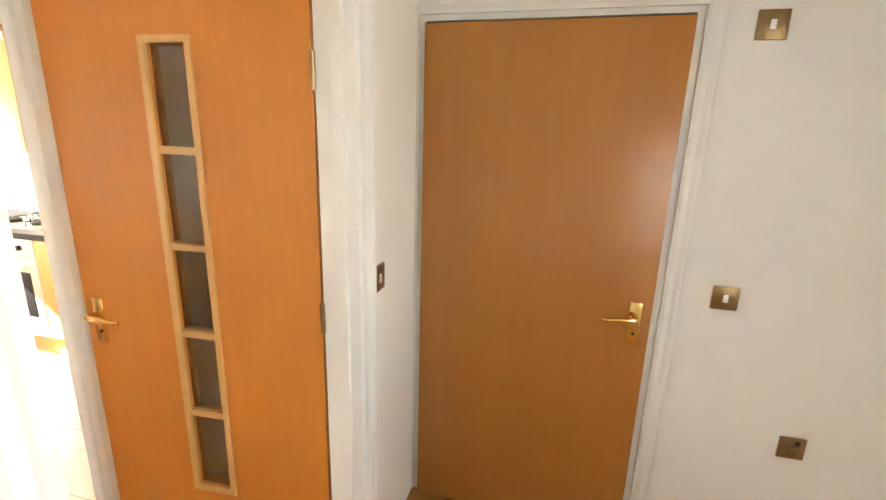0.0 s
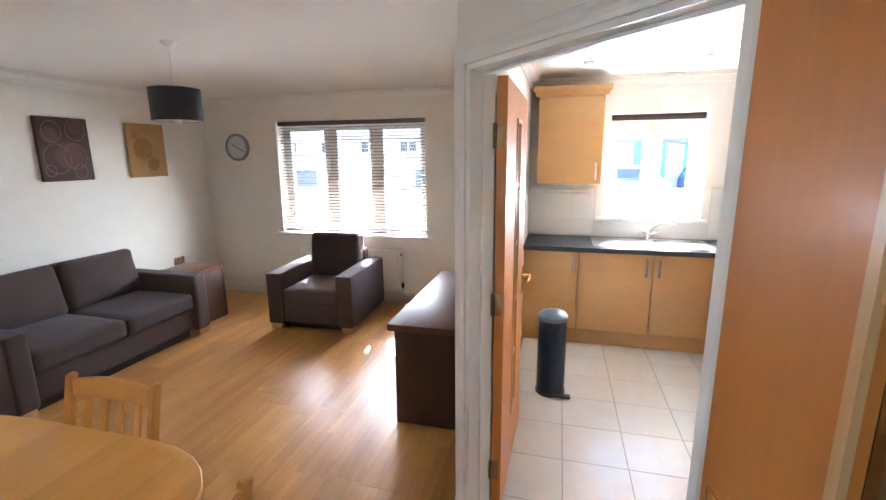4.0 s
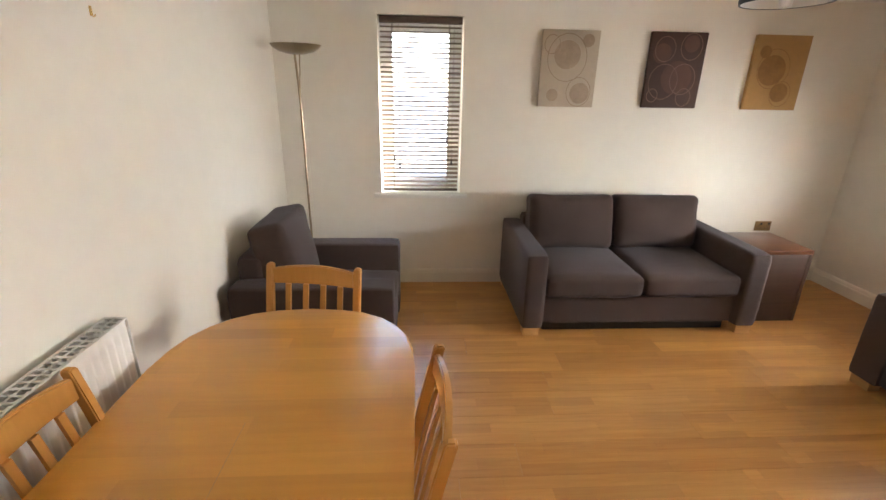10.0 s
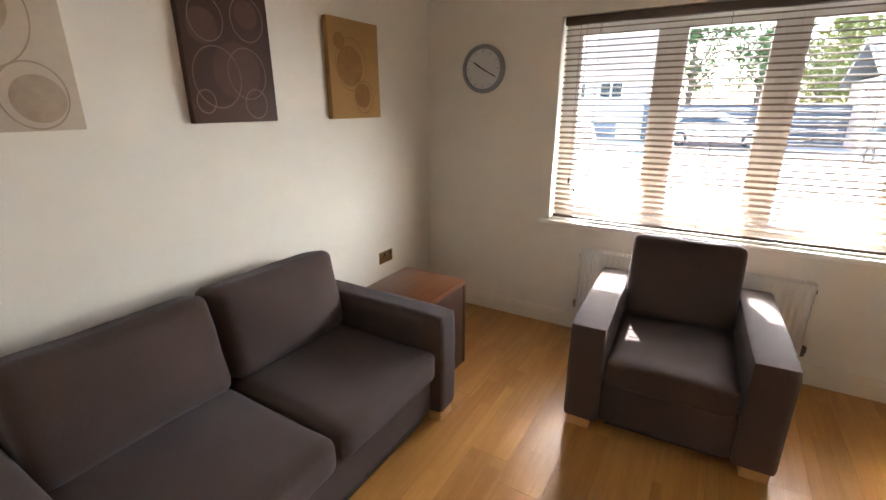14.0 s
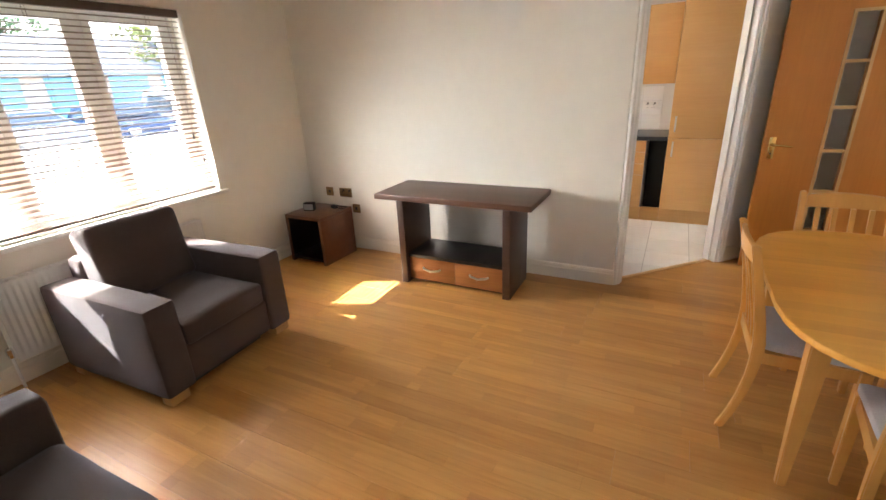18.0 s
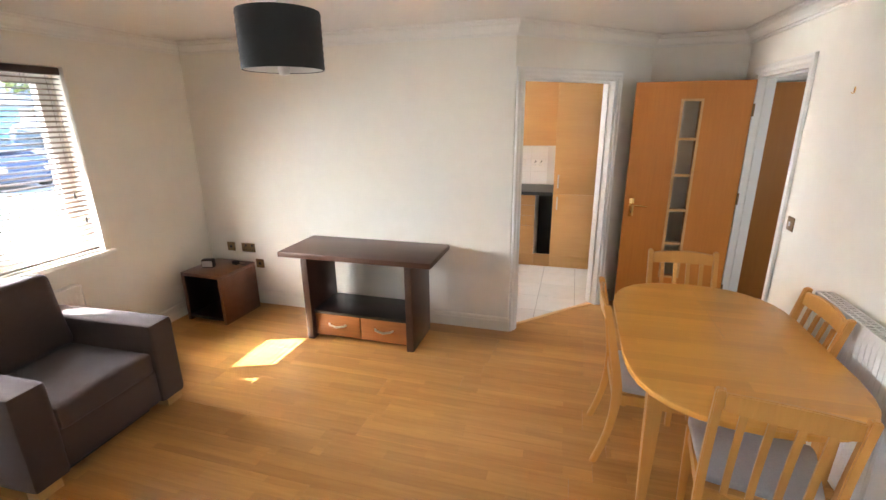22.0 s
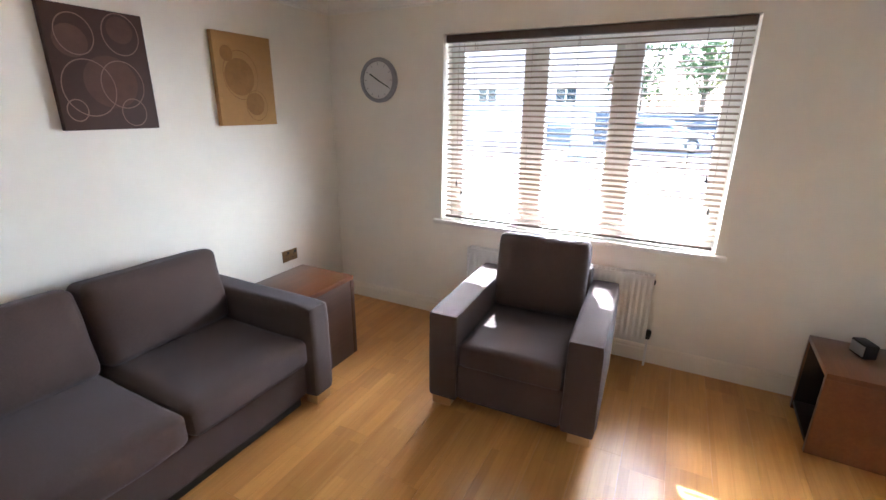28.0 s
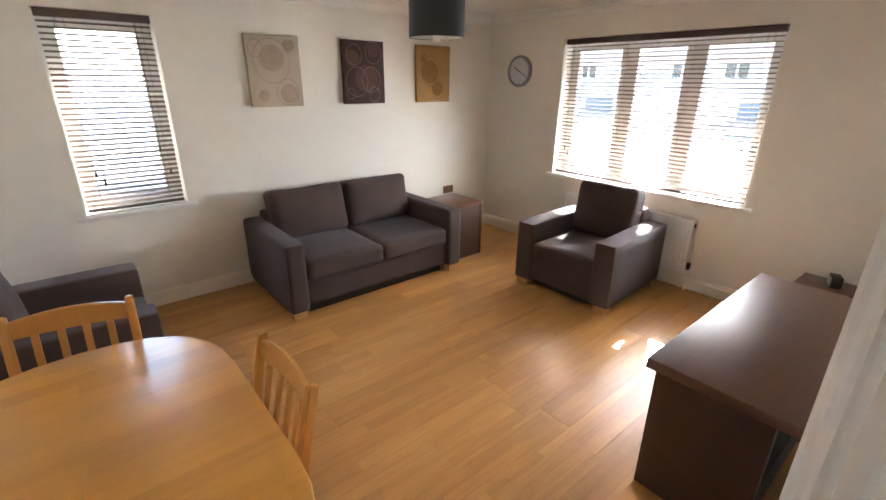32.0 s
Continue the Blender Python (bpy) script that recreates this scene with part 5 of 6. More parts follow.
e = thing("wall_clock", "round grey-rimmed wall clock with a pale face", "clock", (W, -2.682, 1.795), 90)
part("face", lathe([(0, 0.024), (0.138, 0.024), (0.138, 0.002), (0, 0.002)], 48, "y"), M_CLOCKFACE, e)
part("rim", lathe([(0.130, 0.0245), (0.133, 0.036), (0.142, 0.040), (0.156, 0.034), (0.160, 0.018), (0.158, 0.0012), (0.1385, 0.0012), (0.1385, 0.024)], 48, "y"), M_CLOCKRIM, e, "grey metal rim")
for a, r0, wd, nm in ((-58, 0.085, 0.005, "hour_hand"), (118, 0.105, 0.0035, "minute_hand")):
    bm = boxes((-wd, -0.0275, -0.02, wd, -0.0262, r0)) if nm[0] == "h" else boxes((-wd, -0.0292, -0.02, wd, -0.028, r0))
    bmesh.ops.rotate(bm, verts=bm.verts, cent=(0, 0, 0), matrix=Matrix.Rotation(radians(a), 3, "Y"))
    part("hour_pointer" if nm[0] == "h" else "minute_pointer", bm, M_BLACK, e, smooth=False)
for k in range(12):
    bm = boxes((-0.0025, -0.0256, 0.105, 0.0025, -0.0246, 0.122))
    bmesh.ops.rotate(bm, verts=bm.verts, cent=(0, 0, 0), matrix=Matrix.Rotation(math.tau * k / 12, 3, "Y"))
    part("hour_mark", bm, M_CLOCKRIM, e, smooth=False)

# pendant lamp
e = thing("pendant_lamp", "black ribbed drum pendant lamp hanging from the ceiling", "ceiling lamp", (-2.52, -1.235, 1.90))
drop = CEIL - 1.90
prof = []
for i in range(17):
    z = 0.19 * i / 16
    prof.append((0.142 + (0.0022 if i % 2 else 0.0), z))
part("shade", lathe(prof + [(0.1375, 0.19), (0.1375, 0.0)], 48), M_SHADE, e, "black ribbed fabric shade")
part("lining", lathe([(0.137, 0.002), (0.137, 0.187)], 48), M_SHADEIN, e, "pale shade lining")
bm = bmesh.new()
for k in range(3):
    a = k * math.tau / 3
    tube(bm, [(0.02 * math.cos(a), 0.02 * math.sin(a), 0.12), (0.1368 * math.cos(a), 0.1368 * math.sin(a), 0.165)], 0.0022, 6)
part("shade_ring", bm, M_WPLAST, e)
part("lamp_holder", lathe([(0, 0.09), (0.019, 0.09), (0.021, 0.13), (0.014, 0.165), (0.005, 0.18), (0, 0.18)], 16), M_WPLAST, e, "white lamp holder")
part("bulb", lathe([(0, -0.018), (0.018, -0.014), (0.021, 0.0), (0.021, 0.07), (0.016, 0.089), (0, 0.0895)], 18), M_WPLAST, e, "white energy-saving bulb, unlit")
bm = bmesh.new()
tube(bm, [(0, 0, 0.17), (0, 0, drop - 0.02)], 0.0032, 8)
part("flex", bm, M_WPLAST, e)
part("ceiling_rose", lathe([(0, drop - 0.032), (0.012, drop - 0.03), (0.03, drop - 0.024), (0.045, drop - 0.008), (0.047, drop - 0.0006), (0, drop - 0.0006)], 24), M_WPLAST, e, "white ceiling rose")

# floor lamp
e = thing("floor_lamp", "slender bronze uplighter floor lamp in the corner", "floor lamp", (-0.42, -2.86, 0))
part("base", lathe([(0, 0), (0.125, 0), (0.128, 0.008), (0.115, 0.018), (0.03, 0.026), (0.012, 0.04), (0, 0.04)], 32), M_LAMPM, e)
bm = bmesh.new()
tube(bm, [(0, 0, 0.03), (0, 0, 1.45), (0.004, 0, 1.62), (0.012, 0, 1.80)], 0.008, 10)
part("pole", bm, M_LAMPM, e)
bm = bmesh.new()
tube(bm, [(0, 0, 1.45), (-0.006, 0, 1.60), (-0.014, 0, 1.70), (-0.02, 0, 1.80)], 0.0045, 8)
part("side_rod", bm, M_LAMPM, e)
part("bowl", lathe([(0, 1.795), (0.05, 1.797), (0.11, 1.812), (0.152, 1.838), (0.166, 1.857), (0.162, 1.857), (0.149, 1.841), (0.108, 1.817), (0.05, 1.802), (0, 1.80)], 40), M_LAMPM, e, "shallow bronze dish shade")

# small things on the corner table
e = thing("router", "small black plastic router on the side table", "router", (-4.60, 0.35, 0.45), 20)
part("case", rbox(-0.05, -0.03, 0.0, 0.05, 0.03, 0.075, 0.006), M_BLACK, e)
part("front_panel", rbox(-0.044, -0.0315, 0.01, 0.044, -0.0301, 0.065, 0.0005), M_STEEL, e)
e = thing("power_adapter", "black plug adapter with its cable on the side table", "adapter", (-4.42, 0.48, 0.45), -15)
part("body", rbox(-0.03, -0.02, 0.0, 0.03, 0.02, 0.032, 0.006), M_BLACK, e)
bm = bmesh.new()
tube(bm, [(0.03, 0, 0.015), (0.07, 0.01, 0.004), (0.10, 0.05, 0.004), (0.07, 0.09, 0.004), (0.02, 0.07, 0.004), (-0.05, 0.06, 0.004)], 0.003, 6)
part("cable", bm, M_BLACK, e)

# ---- kitchen ----
PLX, FRX = -4.135, -4.08        # plinth and door faces of the window run
PLY, FRY = 2.455, 2.40          # the same of the far run
WT = 0.90


def bow_handle(door, x, z, out, y=0.0):
    bm = bmesh.new()
    tube(bm, [(x, y, z - 0.07), (x, y + out * 0.024, z - 0.055), (x, y + out * 0.030, z), (x, y + out * 0.024, z + 0.055), (x, y, z + 0.07)], 0.008, 8)
    part("handle", bm, M_STEEL, door, "brushed steel bow handle")


def base_unit(at, turn, width, handle, label, drawers=0, depth=0.53):
    """Local x along the run, doors facing -y at y = 0."""
    e = thing("base_cabinet", label, "kitchen cabinet", at, turn, "kitchen cabinets")
    part("body", rbox(0.001, 0.019, 0.15, width - 0.001, depth, 0.859, 0.001), M_WPLAST, e)
    part("plinth", rbox(0.0, 0.055, 0.001, width, 0.07, 0.149, 0.001), M_KUNIT, e)
    if drawers:
        hs = [0.155, 0.50, 0.62, 0.74, 0.858]
        for a, b in zip(hs, hs[1:]):
            d = part("drawer_front", rbox(0.002, 0, a, width - 0.002, 0.018, b - 0.004, 0.002), M_KUNIT, e)
    else:
        d = part("door", rbox(0.002, 0, 0.155, width - 0.002, 0.018, 0.854, 0.002), M_KUNIT, e)
        bow_handle(d, 0.05 if handle < 0 else width - 0.05, 0.74, -1)
    return e


def wall_unit(at, turn, width, handle, label, z0=1.39, z1=2.12, depth=0.30, cornice=True):
    e = thing("wall_cabinet", label, "kitchen cabinet", at, turn, "kitchen cabinets")
    part("body", rbox(0.001, 0.019, z0 + 0.002, width - 0.001, depth, z1, 0.001), M_KUNIT, e)
    d = part("door", rbox(0.003, 0, z0, width - 0.003, 0.018, z1, 0.002), M_KUNIT, e)
    bow_handle(d, 0.05 if handle < 0 else width - 0.05, z0 + 0.11, -1)
    if cornice:
        part("cornice", moulding([(0.0, z1 + 0.001), (-0.022, z1 + 0.001), (-0.03, z1 + 0.03), (-0.045, z1 + 0.045), (-0.05, z1 + 0.085), (0.0, z1 + 0.085)], [(0, depth), (0, 0), (width, 0), (width, depth)]), M_KUNIT, e, "wooden cornice moulding")
    return e


# window run: x of the fronts is FRX, local x runs towards +y when turned 90
y = N + T + 0.005
for i, (wd, hd) in enumerate(((0.47, 1), (0.60, 1), (0.56, -1))):
    base_unit((FRX, y, 0), 90, wd, hd, "beech-fronted base cabinet under the kitchen window", depth=FRX - KWX - 0.004)
    y += wd
# far run
x = FRX + 0.03
base_unit((x, FRY, 0), 0, 0.62, 1, "beech-fronted corner base cabinet", depth=KN - FRY - 0.004)
OVX = x + 0.62
base_unit((OVX + 0.60, FRY, 0), 0, 0.655, 1, "beech-fronted base cabinet beside the oven", depth=KN - FRY - 0.004)
base_unit((-2.225, FRY, 0), 0, 0.335, 1, "narrow beech-fronted kitchen cabinet of four drawers", drawers=4, depth=KN - FRY - 0.004)

e = thing("oven", "white built-in oven with a dark glass door", "oven", (OVX, FRY, 0))
part("body", rbox(0.002, 0.019, 0.15, 0.598, KN - FRY - 0.004, 0.859, 0.001), M_WPLAST, e)
part("plinth", rbox(0.0, 0.055, 0.001, 0.60, 0.07, 0.149, 0.001), M_KUNIT, e)
part("lower_panel", rbox(0.002, 0.0, 0.155, 0.598, 0.018, 0.245, 0.002), M_WPLAST, e)
d = part("door", rbox(0.002, -0.004, 0.25, 0.598, 0.018, 0.72, 0.004), M_WPLAST, e)
part("window", rbox(0.07, -0.0055, 0.30, 0.53, -0.0042, 0.62, 0.0005), M_BLACK, d, "dark glass")
bm = bmesh.new()
tube(bm, [(0.06, -0.004, 0.675), (0.07, -0.035, 0.675), (0.53, -0.035, 0.675), (0.54, -0.004, 0.675)], 0.008, 8)
part("handle", bm, M_WPLAST, d)
c = part("control_panel", rbox(0.002, -0.004, 0.725, 0.598, 0.018, 0.857, 0.003), M_WPLAST, e)
for k in range(5):
    part("knob", lathe([(0, 0.02), (0.016, 0.02), (0.019, 0.0), (0, 0.0)], 16, "y", (0.12 + 0.09 * k, -0.0042, 0.79)), M_BLACK, c)

e = thing("hob", "black gas hob set in the worktop", "hob", (OVX + 0.30, FRY + 0.29, WT + 0.0005))
part("plate", rbox(-0.28, -0.24, 0.0, 0.28, 0.24, 0.012, 0.004), M_STEEL, e)
for sx in (-1, 1):
    for sy in (-1, 1):
        part("burner", lathe([(0, 0.012), (0.05, 0.012), (0.048, 0.03), (0.03, 0.036), (0, 0.036)], 20, at=(sx * 0.13, sy * 0.11, 0)), M_BLACK, e)
        bm = bmesh.new()
        for a in (0, 90):
            dx, dy = (0.09, 0) if a == 0 else (0, 0.09)
            tube(bm, [(sx * 0.13 - dx, sy * 0.11 - dy, 0.0125), (sx * 0.13 - dx, sy * 0.11 - dy, 0.045), (sx * 0.13 + dx, sy * 0.11 + dy, 0.045), (sx * 0.13 + dx, sy * 0.11 + dy, 0.0125)], 0.004, 6)
        part("pan_support", bm, M_BLACK, e)

e = thing("appliance_recess", "dark empty appliance space under the worktop", "recess", (-1.89, FRY, 0))
part("back_board", rbox(0.001, KN - FRY - 0.03, 0.001, 0.189, KN - FRY - 0.01, 0.858, 0.001), M_BLACK, e)
part("plinth", rbox(0.001, 0.055, 0.001, 0.189, 0.07, 0.149, 0.001), M_KUNIT, e)

e = thing("tall_cabinet", "tall beech-fronted fridge cabinet with two doors", "kitchen cabinet", (-1.70, FRY, 0))
part("body", rbox(0.001, 0.019, 0.15, 0.599, KN - FRY - 0.004, 2.12, 0.001), M_KUNIT, e)
part("plinth", rbox(0.0, 0.055, 0.001, 0.60, 0.07, 0.149, 0.001), M_KUNIT, e)
d = part("lower_door", rbox(0.002, 0, 0.155, 0.598, 0.018, 0.875, 0.002), M_KUNIT, e)
bow_handle(d, 0.05, 0.775, -1)
d = part("upper_door", rbox(0.002, 0, 0.881, 0.598, 0.018, 2.12, 0.002), M_KUNIT, e)
bow_handle(d, 0.05, 1.02, -1)

wall_unit((KWX + 0.304, N + T + 0.085, 0), 90, 0.555, 1, "beech-fronted wall cabinet with a cornice beside the window", z0=1.42, z1=2.17)
wall_unit((-4.34, KN - 0.304, 0), 0, 0.60, 1, "beech-fronted wall cabinet with a cornice")
wall_unit((-3.74, KN - 0.304, 0), 0, 0.60, -1, "beech-fronted wall cabinet with a cornice")
wall_unit((-2.62, KN - 0.304, 0), 0, 0.455, -1, "beech-fronted wall cabinet with a cornice", cornice=False)
wall_unit((-2.155, KN - 0.304, 0), 0, 0.45, -1, "beech-fronted wall cabinet with a cornice", cornice=False)

# worktop in an L
bm = prism([(KWX + 0.001, N + T + 0.003), (FRX + 0.04, N + T + 0.003), (FRX + 0.04, FRY - 0.03), (-1.703, FRY - 0.03), (-1.703, KN - 0.001), (KWX + 0.001, KN - 0.001)], WT - 0.04, WT, 0.004)
e = tagged(part("worktop", bm, M_TOP), "dark slate-coloured laminate worktop along two walls", "worktop")

# splashback tiles over the worktop
SPL = setting("splashback", merge(boxes((KWX, N + T + 0.002, WT + 0.0005, KWX + 0.004, KW[0] - 0.07, 1.388)), boxes((KWX, KW[0] - 0.07, WT + 0.0005, KWX + 0.004, KW[1] + 0.07, KW[2] - 0.035)), boxes((KWX, KW[1] + 0.07, WT + 0.0005, KWX + 0.004, KN - 0.002, 1.388)),
                                  boxes((KWX + 0.005, KN - 0.004, WT + 0.0005, -1.705, KN, 1.388))), M_WGROUT, "grouted splashback behind the worktop", "splashback")
tile_w = mesh_of("wall_tile", rbox(-0.0985, -0.0045, -0.0735, 0.0985, 0.0, 0.0735, 0.0015, 1), M_WTILE)


def splash(m):
    ob = new("wall_tile", tile_w)
    ob.parent = SPL
    ob.matrix_basis = m


for k in range(3):
    zc = WT + 0.083 + k * 0.151
    yy = N + T + 0.11
    while yy < KN - 0.1:
        inside = KW[0] - 0.17 < yy < KW[1] + 0.17 and zc + 0.08 > KW[2] - 0.035
        if not inside:
            splash(pose(KWX + 0.0042, yy, zc, 0, 0, 90))
        yy += 0.201
    xx = KWX + 0.13
    while xx < -1.80:
        splash(pose(xx, KN - 0.0042, zc))
        xx += 0.201

# sink and tap
e = thing("kitchen_sink", "stainless steel sink with a bowl and drainer", "sink", ((KWX + FRX) / 2 + 0.02, 1.86, WT + 0.0008), 90)
rim = merge(boxes((-0.48, -0.22, 0, 0.48, -0.19, 0.006)), boxes((-0.48, 0.17, 0, 0.48, 0.22, 0.006)), boxes((0.43, -0.19, 0, 0.48, 0.17, 0.006)), boxes((0.0, -0.19, 0, 0.05, 0.17, 0.006)), boxes((-0.48, -0.19, 0, -0.46, 0.17, 0.006)))
part("rim", rim, M_STEEL, e, smooth=False)
dr = part("drainer", boxes((-0.459, -0.189, 0.0005, -0.001, 0.169, 0.003)), M_STEEL, e, smooth=False)
for k in range(9):
    yy = -0.155 + 0.037 * k
    part("drainer_rib", rbox(-0.43, yy - 0.006, 0.0031, -0.03, yy + 0.006, 0.006, 0.001), M_STEEL, dr)
bw = lathe([(0, 0.0012), (0.10, 0.0012), (0.15, 0.002), (0.178, 0.0052)], 36)
bmesh.ops.scale(bw, vec=(1.06, 1.0, 1.0), verts=bw.verts)
bmesh.ops.translate(bw, verts=bw.verts, vec=(0.24, -0.01, 0))
part("bowl", bw, M_STEEL, e)
part("waste", lathe([(0, 0.0035), (0.03, 0.0035), (0.033, 0.0016), (0, 0.0016)], 20, at=(0.24, -0.01, 0)), M_CHROME, e)
e = thing("mixer_tap", "chrome mixer tap with a long curved spout", "tap", (KWX + 0.115, 1.88, WT + 0.0075), 0)
part("body", lathe([(0, 0), (0.026, 0), (0.024, 0.012), (0.018, 0.03), (0.02, 0.06), (0.014, 0.075), (0, 0.075)], 20), M_CHROME, e)
bm = bmesh.new()
tube(bm, [(0, 0, 0.07), (0.01, 0.03, 0.12), (0.035, 0.09, 0.155), (0.065, 0.16, 0.165), (0.08, 0.19, 0.158), (0.082, 0.195, 0.142)], 0.009, 10)
part("spout", bm, M_CHROME, e)
for sy in (-1, 1):
    bm = bmesh.new()
    tube(bm, [(0, sy * 0.015, 0.045), (0, sy * 0.045, 0.055)], 0.010, 10)
    kn_ = part("arm", bm, M_CHROME, e)
    part("handle", lathe([(0, 0.0), (0.022, 0.002), (0.024, 0.012), (0.012, 0.02), (0, 0.021)], 16, at=(0, sy * 0.052, 0.055)), M_CHROME, kn_)

# pedal bin, rail under the wall cabinet, sockets and spots
e = thing("pedal_bin", "dark blue steel pedal bin with a grey lid", "bin", (-3.20, 1.07, 0), 0)
body = lathe([(0, 0.0), (0.097, 0.0), (0.10, 0.008), (0.098, 0.02), (0.098, 0.55), (0.094, 0.555), (0, 0.555)], 32)
part("body", body, M_BIN, e)
part("base_ring", lathe([(0.0985, 0.002), (0.104, 0.004), (0.104, 0.022), (0.0985, 0.026)], 32), M_BLACK, e)
part("lid", lathe([(0.0, 0.62), (0.05, 0.616), (0.085, 0.602), (0.103, 0.58), (0.103, 0.556), (0, 0.556)], 32), M_BINLID, e, "domed grey metal lid")
bm = rbox(0.06, 0.06, 0.012, 0.11, 0.14, 0.026, 0.004)
part("pedal", bm, M_BLACK, e)
e = thing("towel_rail", "small dark rail with hooks under the wall cabinet", "rail", (KWX + 0.16, 0.93, 1.33), 90)
bm = bmesh.new()
tube(bm, [(0, 0, 0), (0.42, 0, 0), (0.43, 0, -0.02)], 0.007, 8)
part("rail", bm, M_STEEL, e)
bm = bmesh.new()
tube(bm, [(0, -0.04, 0.035), (0.42, -0.04, 0.035)], 0.005, 8)
part("upper_rail", bm, M_STEEL, e)
for xx in (0.03, 0.39):
    part("bracket", boxes((xx - 0.006, -0.045, -0.004, xx + 0.006, 0.005, 0.0885)), M_STEEL, e, smooth=False)
wall_plate("socket", "white double socket on the tiled splashback", "socket", on_wall(-1.93, KN - 0.0095, 1.16, 0), "socket", M_WPLAST, w=0.146)
wall_plate("light_switch", "white switch on the tiled splashback", "light switch", on_wall(-2.12, KN - 0.0095, 1.16, 0), "switch", M_WPLAST)
for xx, yy in ((-3.9, 1.25), (-3.9, 2.05), (-2.9, 1.25), (-2.9, 2.05), (-1.9, 1.9)):
    e = thing("ceiling_spot", "small white recessed ceiling spotlight, unlit", "ceiling light", (xx, yy, CEIL - 0.0006), 0, "ceiling spots")
    part("bezel", lathe([(0.028, -0.001), (0.03, -0.006), (0.042, -0.006), (0.045, -0.0), (0.028, 0.0)], 24), M_CHROME, e)
    part("reflector", lathe([(0, -0.0012), (0.0275, -0.0022), (0.0275, -0.0005), (0, -0.0005)], 20), M_WPLAST, e)

e = thing("roller_blind", "dark roller blind rolled up at the head of the kitchen window", "blind", (KWX - 0.03, KW[0] + 0.03, KW[3] - 0.032), 90)
bm = bmesh.new()
tube(bm, [(0.0, 0.0, 0.0), (KW[1] - KW[0] - 0.06, 0.0, 0.0)], 0.019, 14)
part("roll", bm, M_CORD, e, "dark brown rolled fabric")
part("bottom_bar", rbox(0.0, -0.021, -0.036, KW[1] - KW[0] - 0.06, -0.013, -0.008, 0.002), M_BLIND, e)
for xx in (-0.012, KW[1] - KW[0] - 0.05):
    part("bracket", rbox(xx, -0.02, -0.02, xx + 0.008, 0.02, 0.031, 0.001), M_WPLAST, e)
setting("trim_kitchen_cornice", moulding([(a - 0.0005 * (a == 0), b) for a, b in COVE], [(C1[0] - 0.06, N + T), (KWX, N + T), (KWX, KN), (-0.9, KN)][::-1]), M_CEIL, "white moulded kitchen cornice", "cornice")

# ---- floors, piece by piece ----
FL = setting("floor_living", boxes((W, S, -0.0155, HE, HN, -0.0085)), M_GROUT, "beech laminate floor laid in boards", "floor")
PW, PL = 0.193, 1.285
plank = mesh_of("board", rbox(-PL / 2 + 0.0003, -PW / 2 + 0.0003, -0.008, PL / 2 - 0.0003, PW / 2 - 0.0003, 0.0, 0.0006, 1), M_LAM, False)
made = {}


def board(x0, x1, yc):
    w = round(x1 - x0, 3)
    if w < 0.03:
        return
    if w not in made:
        made[w] = plank if abs(w - PL) < 0.002 else mesh_of("board", rbox(-w / 2 + 0.0003, -PW / 2 + 0.0003, -0.008, w / 2 - 0.0003, PW / 2 - 0.0003, 0.0, 0.0006, 1), M_LAM, False)
    if yc > N and x0 < C2[0]:
        # cut along the slanted threshold
        bm = rbox(x0 + 0.0003, yc - PW / 2 + 0.0003, -0.008, x1 - 0.0003, yc + PW / 2 - 0.0003, 0.0, 0.0006, 1)
        cut = Vector((-SD.y, SD.x, 0))
        bmesh.ops.bisect_plane(bm, geom=bm.verts[:] + bm.edges[:] + bm.faces[:], plane_co=Vector((*C1, 0)) + cut * (T * 0.5), plane_no=cut, clear_outer=True)
        if len(bm.faces) > 3:
            part("board", bm, M_LAM, FL, smooth=False)
        else:
            bm.free()
        return
    o = new("board", made[w])
    o.parent = FL
    o.matrix_basis = pose((x0 + x1) / 2, yc, 0)


def floor_span(yc):
    """West and east ends of the laminate in a row."""
    west = W
    if yc > N:
        west = C1[0] - 0.25
    return west, (E if yc < HS else HE)


rng = random.Random(4)
yc = S + PW / 2
while yc < HN - PW / 2 + 0.1:
    a, b = floor_span(yc)
    start = W - rng.uniform(0.1, 1.2)
    x = start
    while x < b:
        x0, x1 = max(x, a), min(x + PL, b)
        if x1 > x0:
            board(x0, x1, yc)
        x += PL
    yc += PW

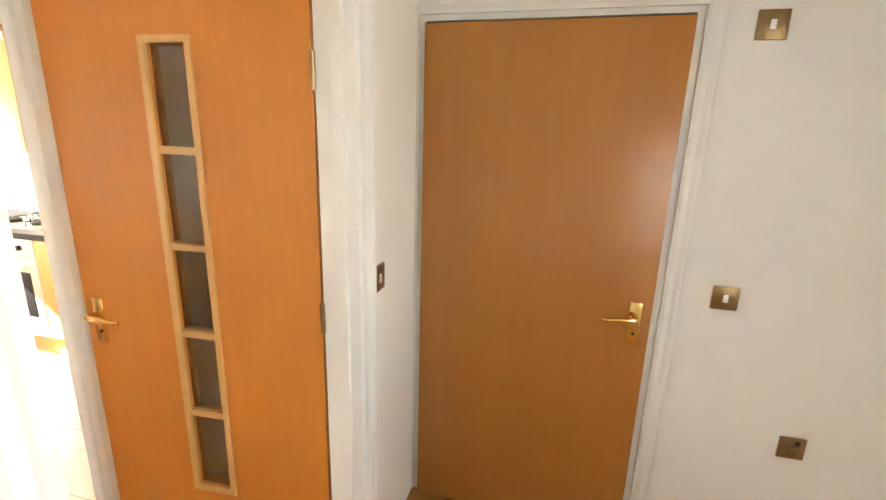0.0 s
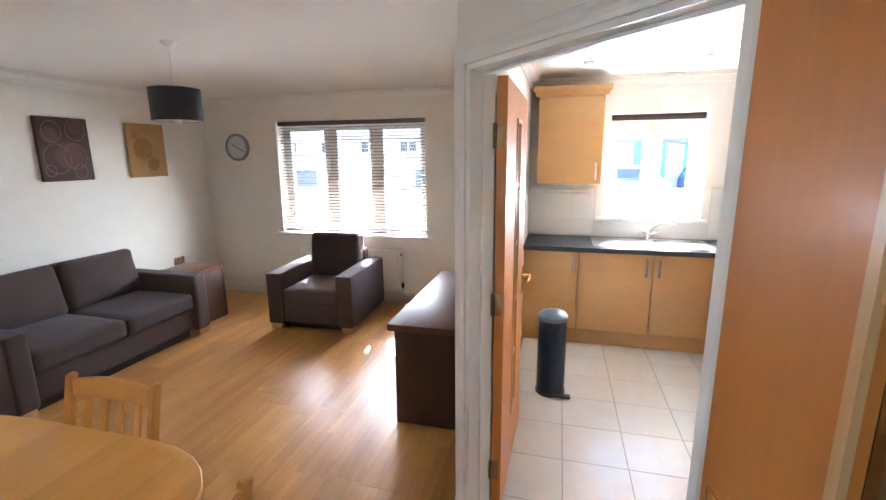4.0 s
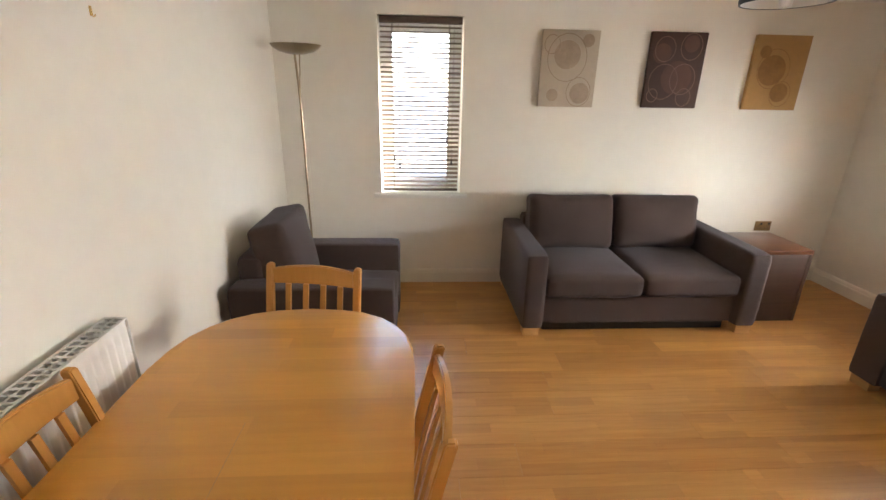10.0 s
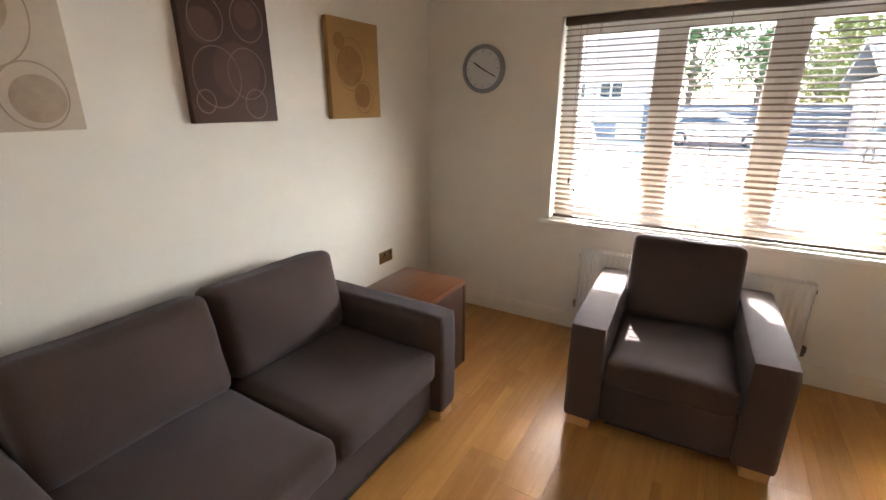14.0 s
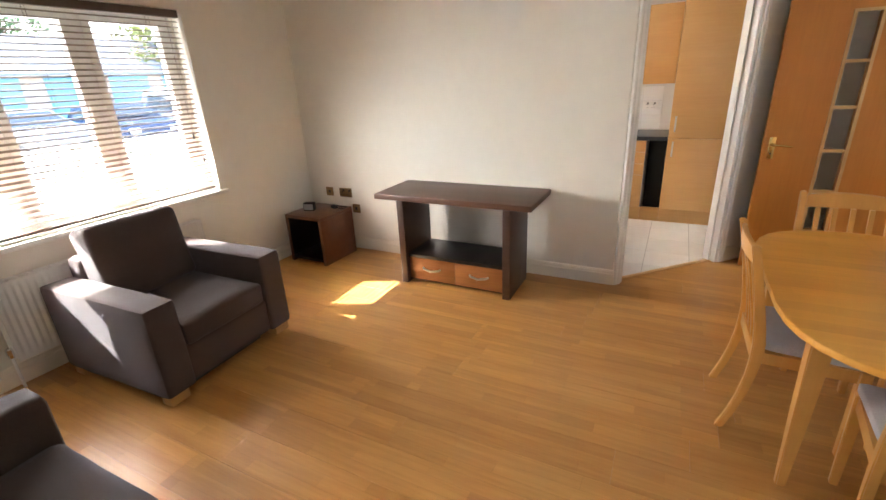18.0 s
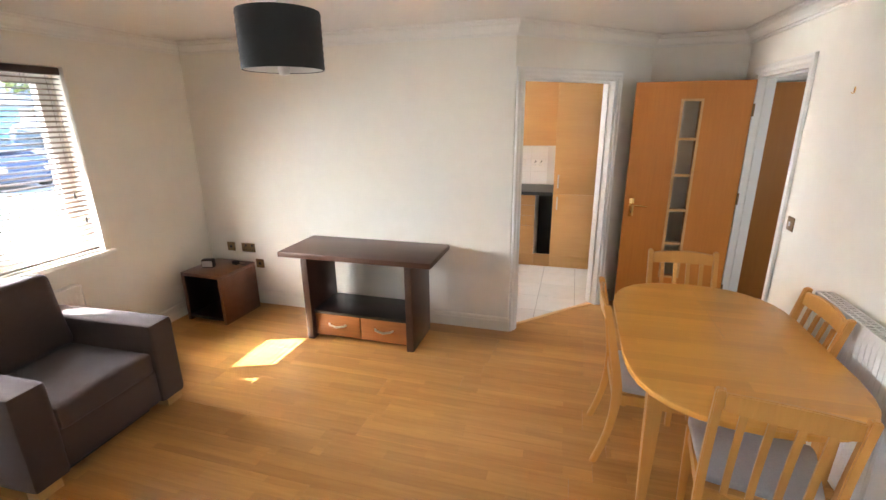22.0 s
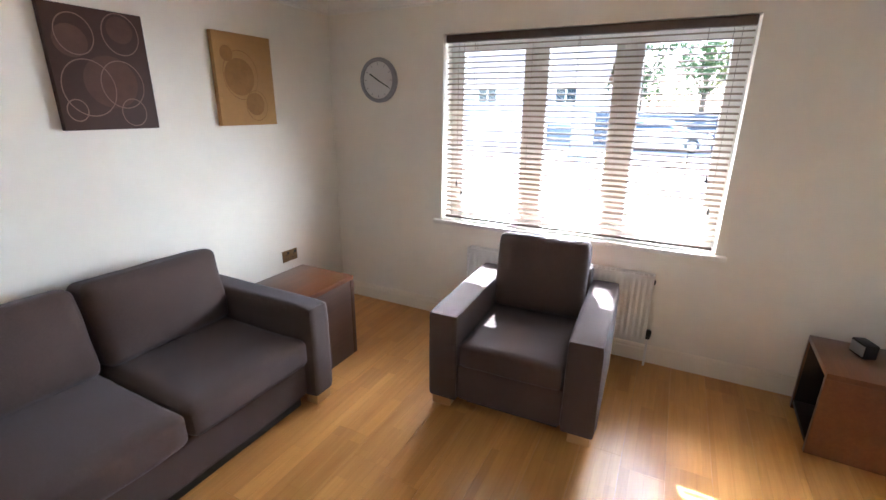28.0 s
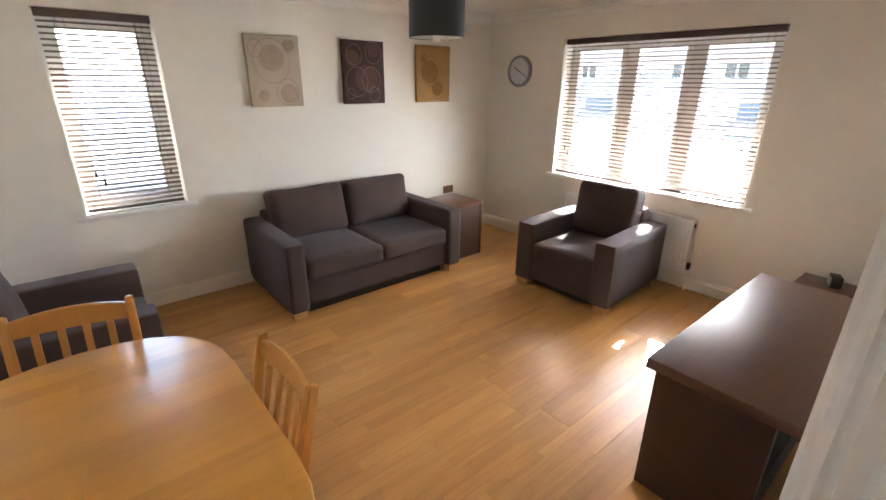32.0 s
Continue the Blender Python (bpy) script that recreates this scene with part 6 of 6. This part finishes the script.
KF = setting("floor_kitchen", boxes((W, N + T, -0.0154, -0.31, KN, -0.0082)), M_GROUT, "white tiled kitchen floor with grey joints", "floor")
TP = 0.349
tile_me = mesh_of("tile", rbox(-TP / 2 + 0.002, -TP / 2 + 0.002, -0.008, TP / 2 - 0.002, TP / 2 - 0.002, 0.0015, 0.0012, 1), M_TILE, False)
grout_z = setting("grout", prism([(KWX, N + T), (C1[0] - 0.04, N + T + 0.001), (C2[0] - 0.09, C2[1] + T), (-0.31, NB + T), (-0.31, KN), (KWX, KN)], -0.0082, 0.0004), M_GROUT, "grey grout between the floor tiles", "floor")
for i in range(-9, 8):
    for k in range(-3, 6):
        cx, cy = -2.098 + TP * (i + 0.5), 1.505 + TP * (k + 0.5)
        if cx < KWX + 0.3 or cy < N + T - 0.1 or cy > PLY + 0.25 or cx > -0.4:
            continue
        edge = (Vector((cx, cy)) - Vector(C1)).dot(Vector((-SD.y, SD.x)))
        if edge < T + 0.30 and cy > N:
            # cut tiles along the slanted threshold
            if edge < T / 2 - 0.24:
                continue
            bm = bmesh.new()
            h = TP / 2 - 0.002
            box(bm, cx - h, cy - h, -0.008, cx + h, cy + h, 0.0015)
            n3 = Vector((-SD.y, SD.x, 0))
            bmesh.ops.bisect_plane(bm, geom=bm.verts[:] + bm.edges[:] + bm.faces[:], plane_co=Vector((*C1, 0)) + n3 * (T * 0.5), plane_no=-n3, clear_outer=True)
            if len(bm.faces) > 3:
                o = part("tile", bm, M_TILE, KF, smooth=False)
            else:
                bm.free()
            continue
        o = new("tile", tile_me)
        o.parent = KF
        o.matrix_basis = pose(cx, cy, 0)

# metal threshold between laminate and tiles
bm = rbox(K0 + 0.03, -0.022, 0.0018, K1 - 0.03, 0.022, 0.006, 0.002)
strip_at = Vector(C1) + Vector((-SD.y, SD.x)) * (T * 0.5)
th = thing("threshold_strip", "beech-coloured metal threshold strip between laminate and tiles", "threshold", (strip_at.x, strip_at.y, 0), math.degrees(math.atan2(SD.y, SD.x)))
part("cover", bm, M_BEAD, th)
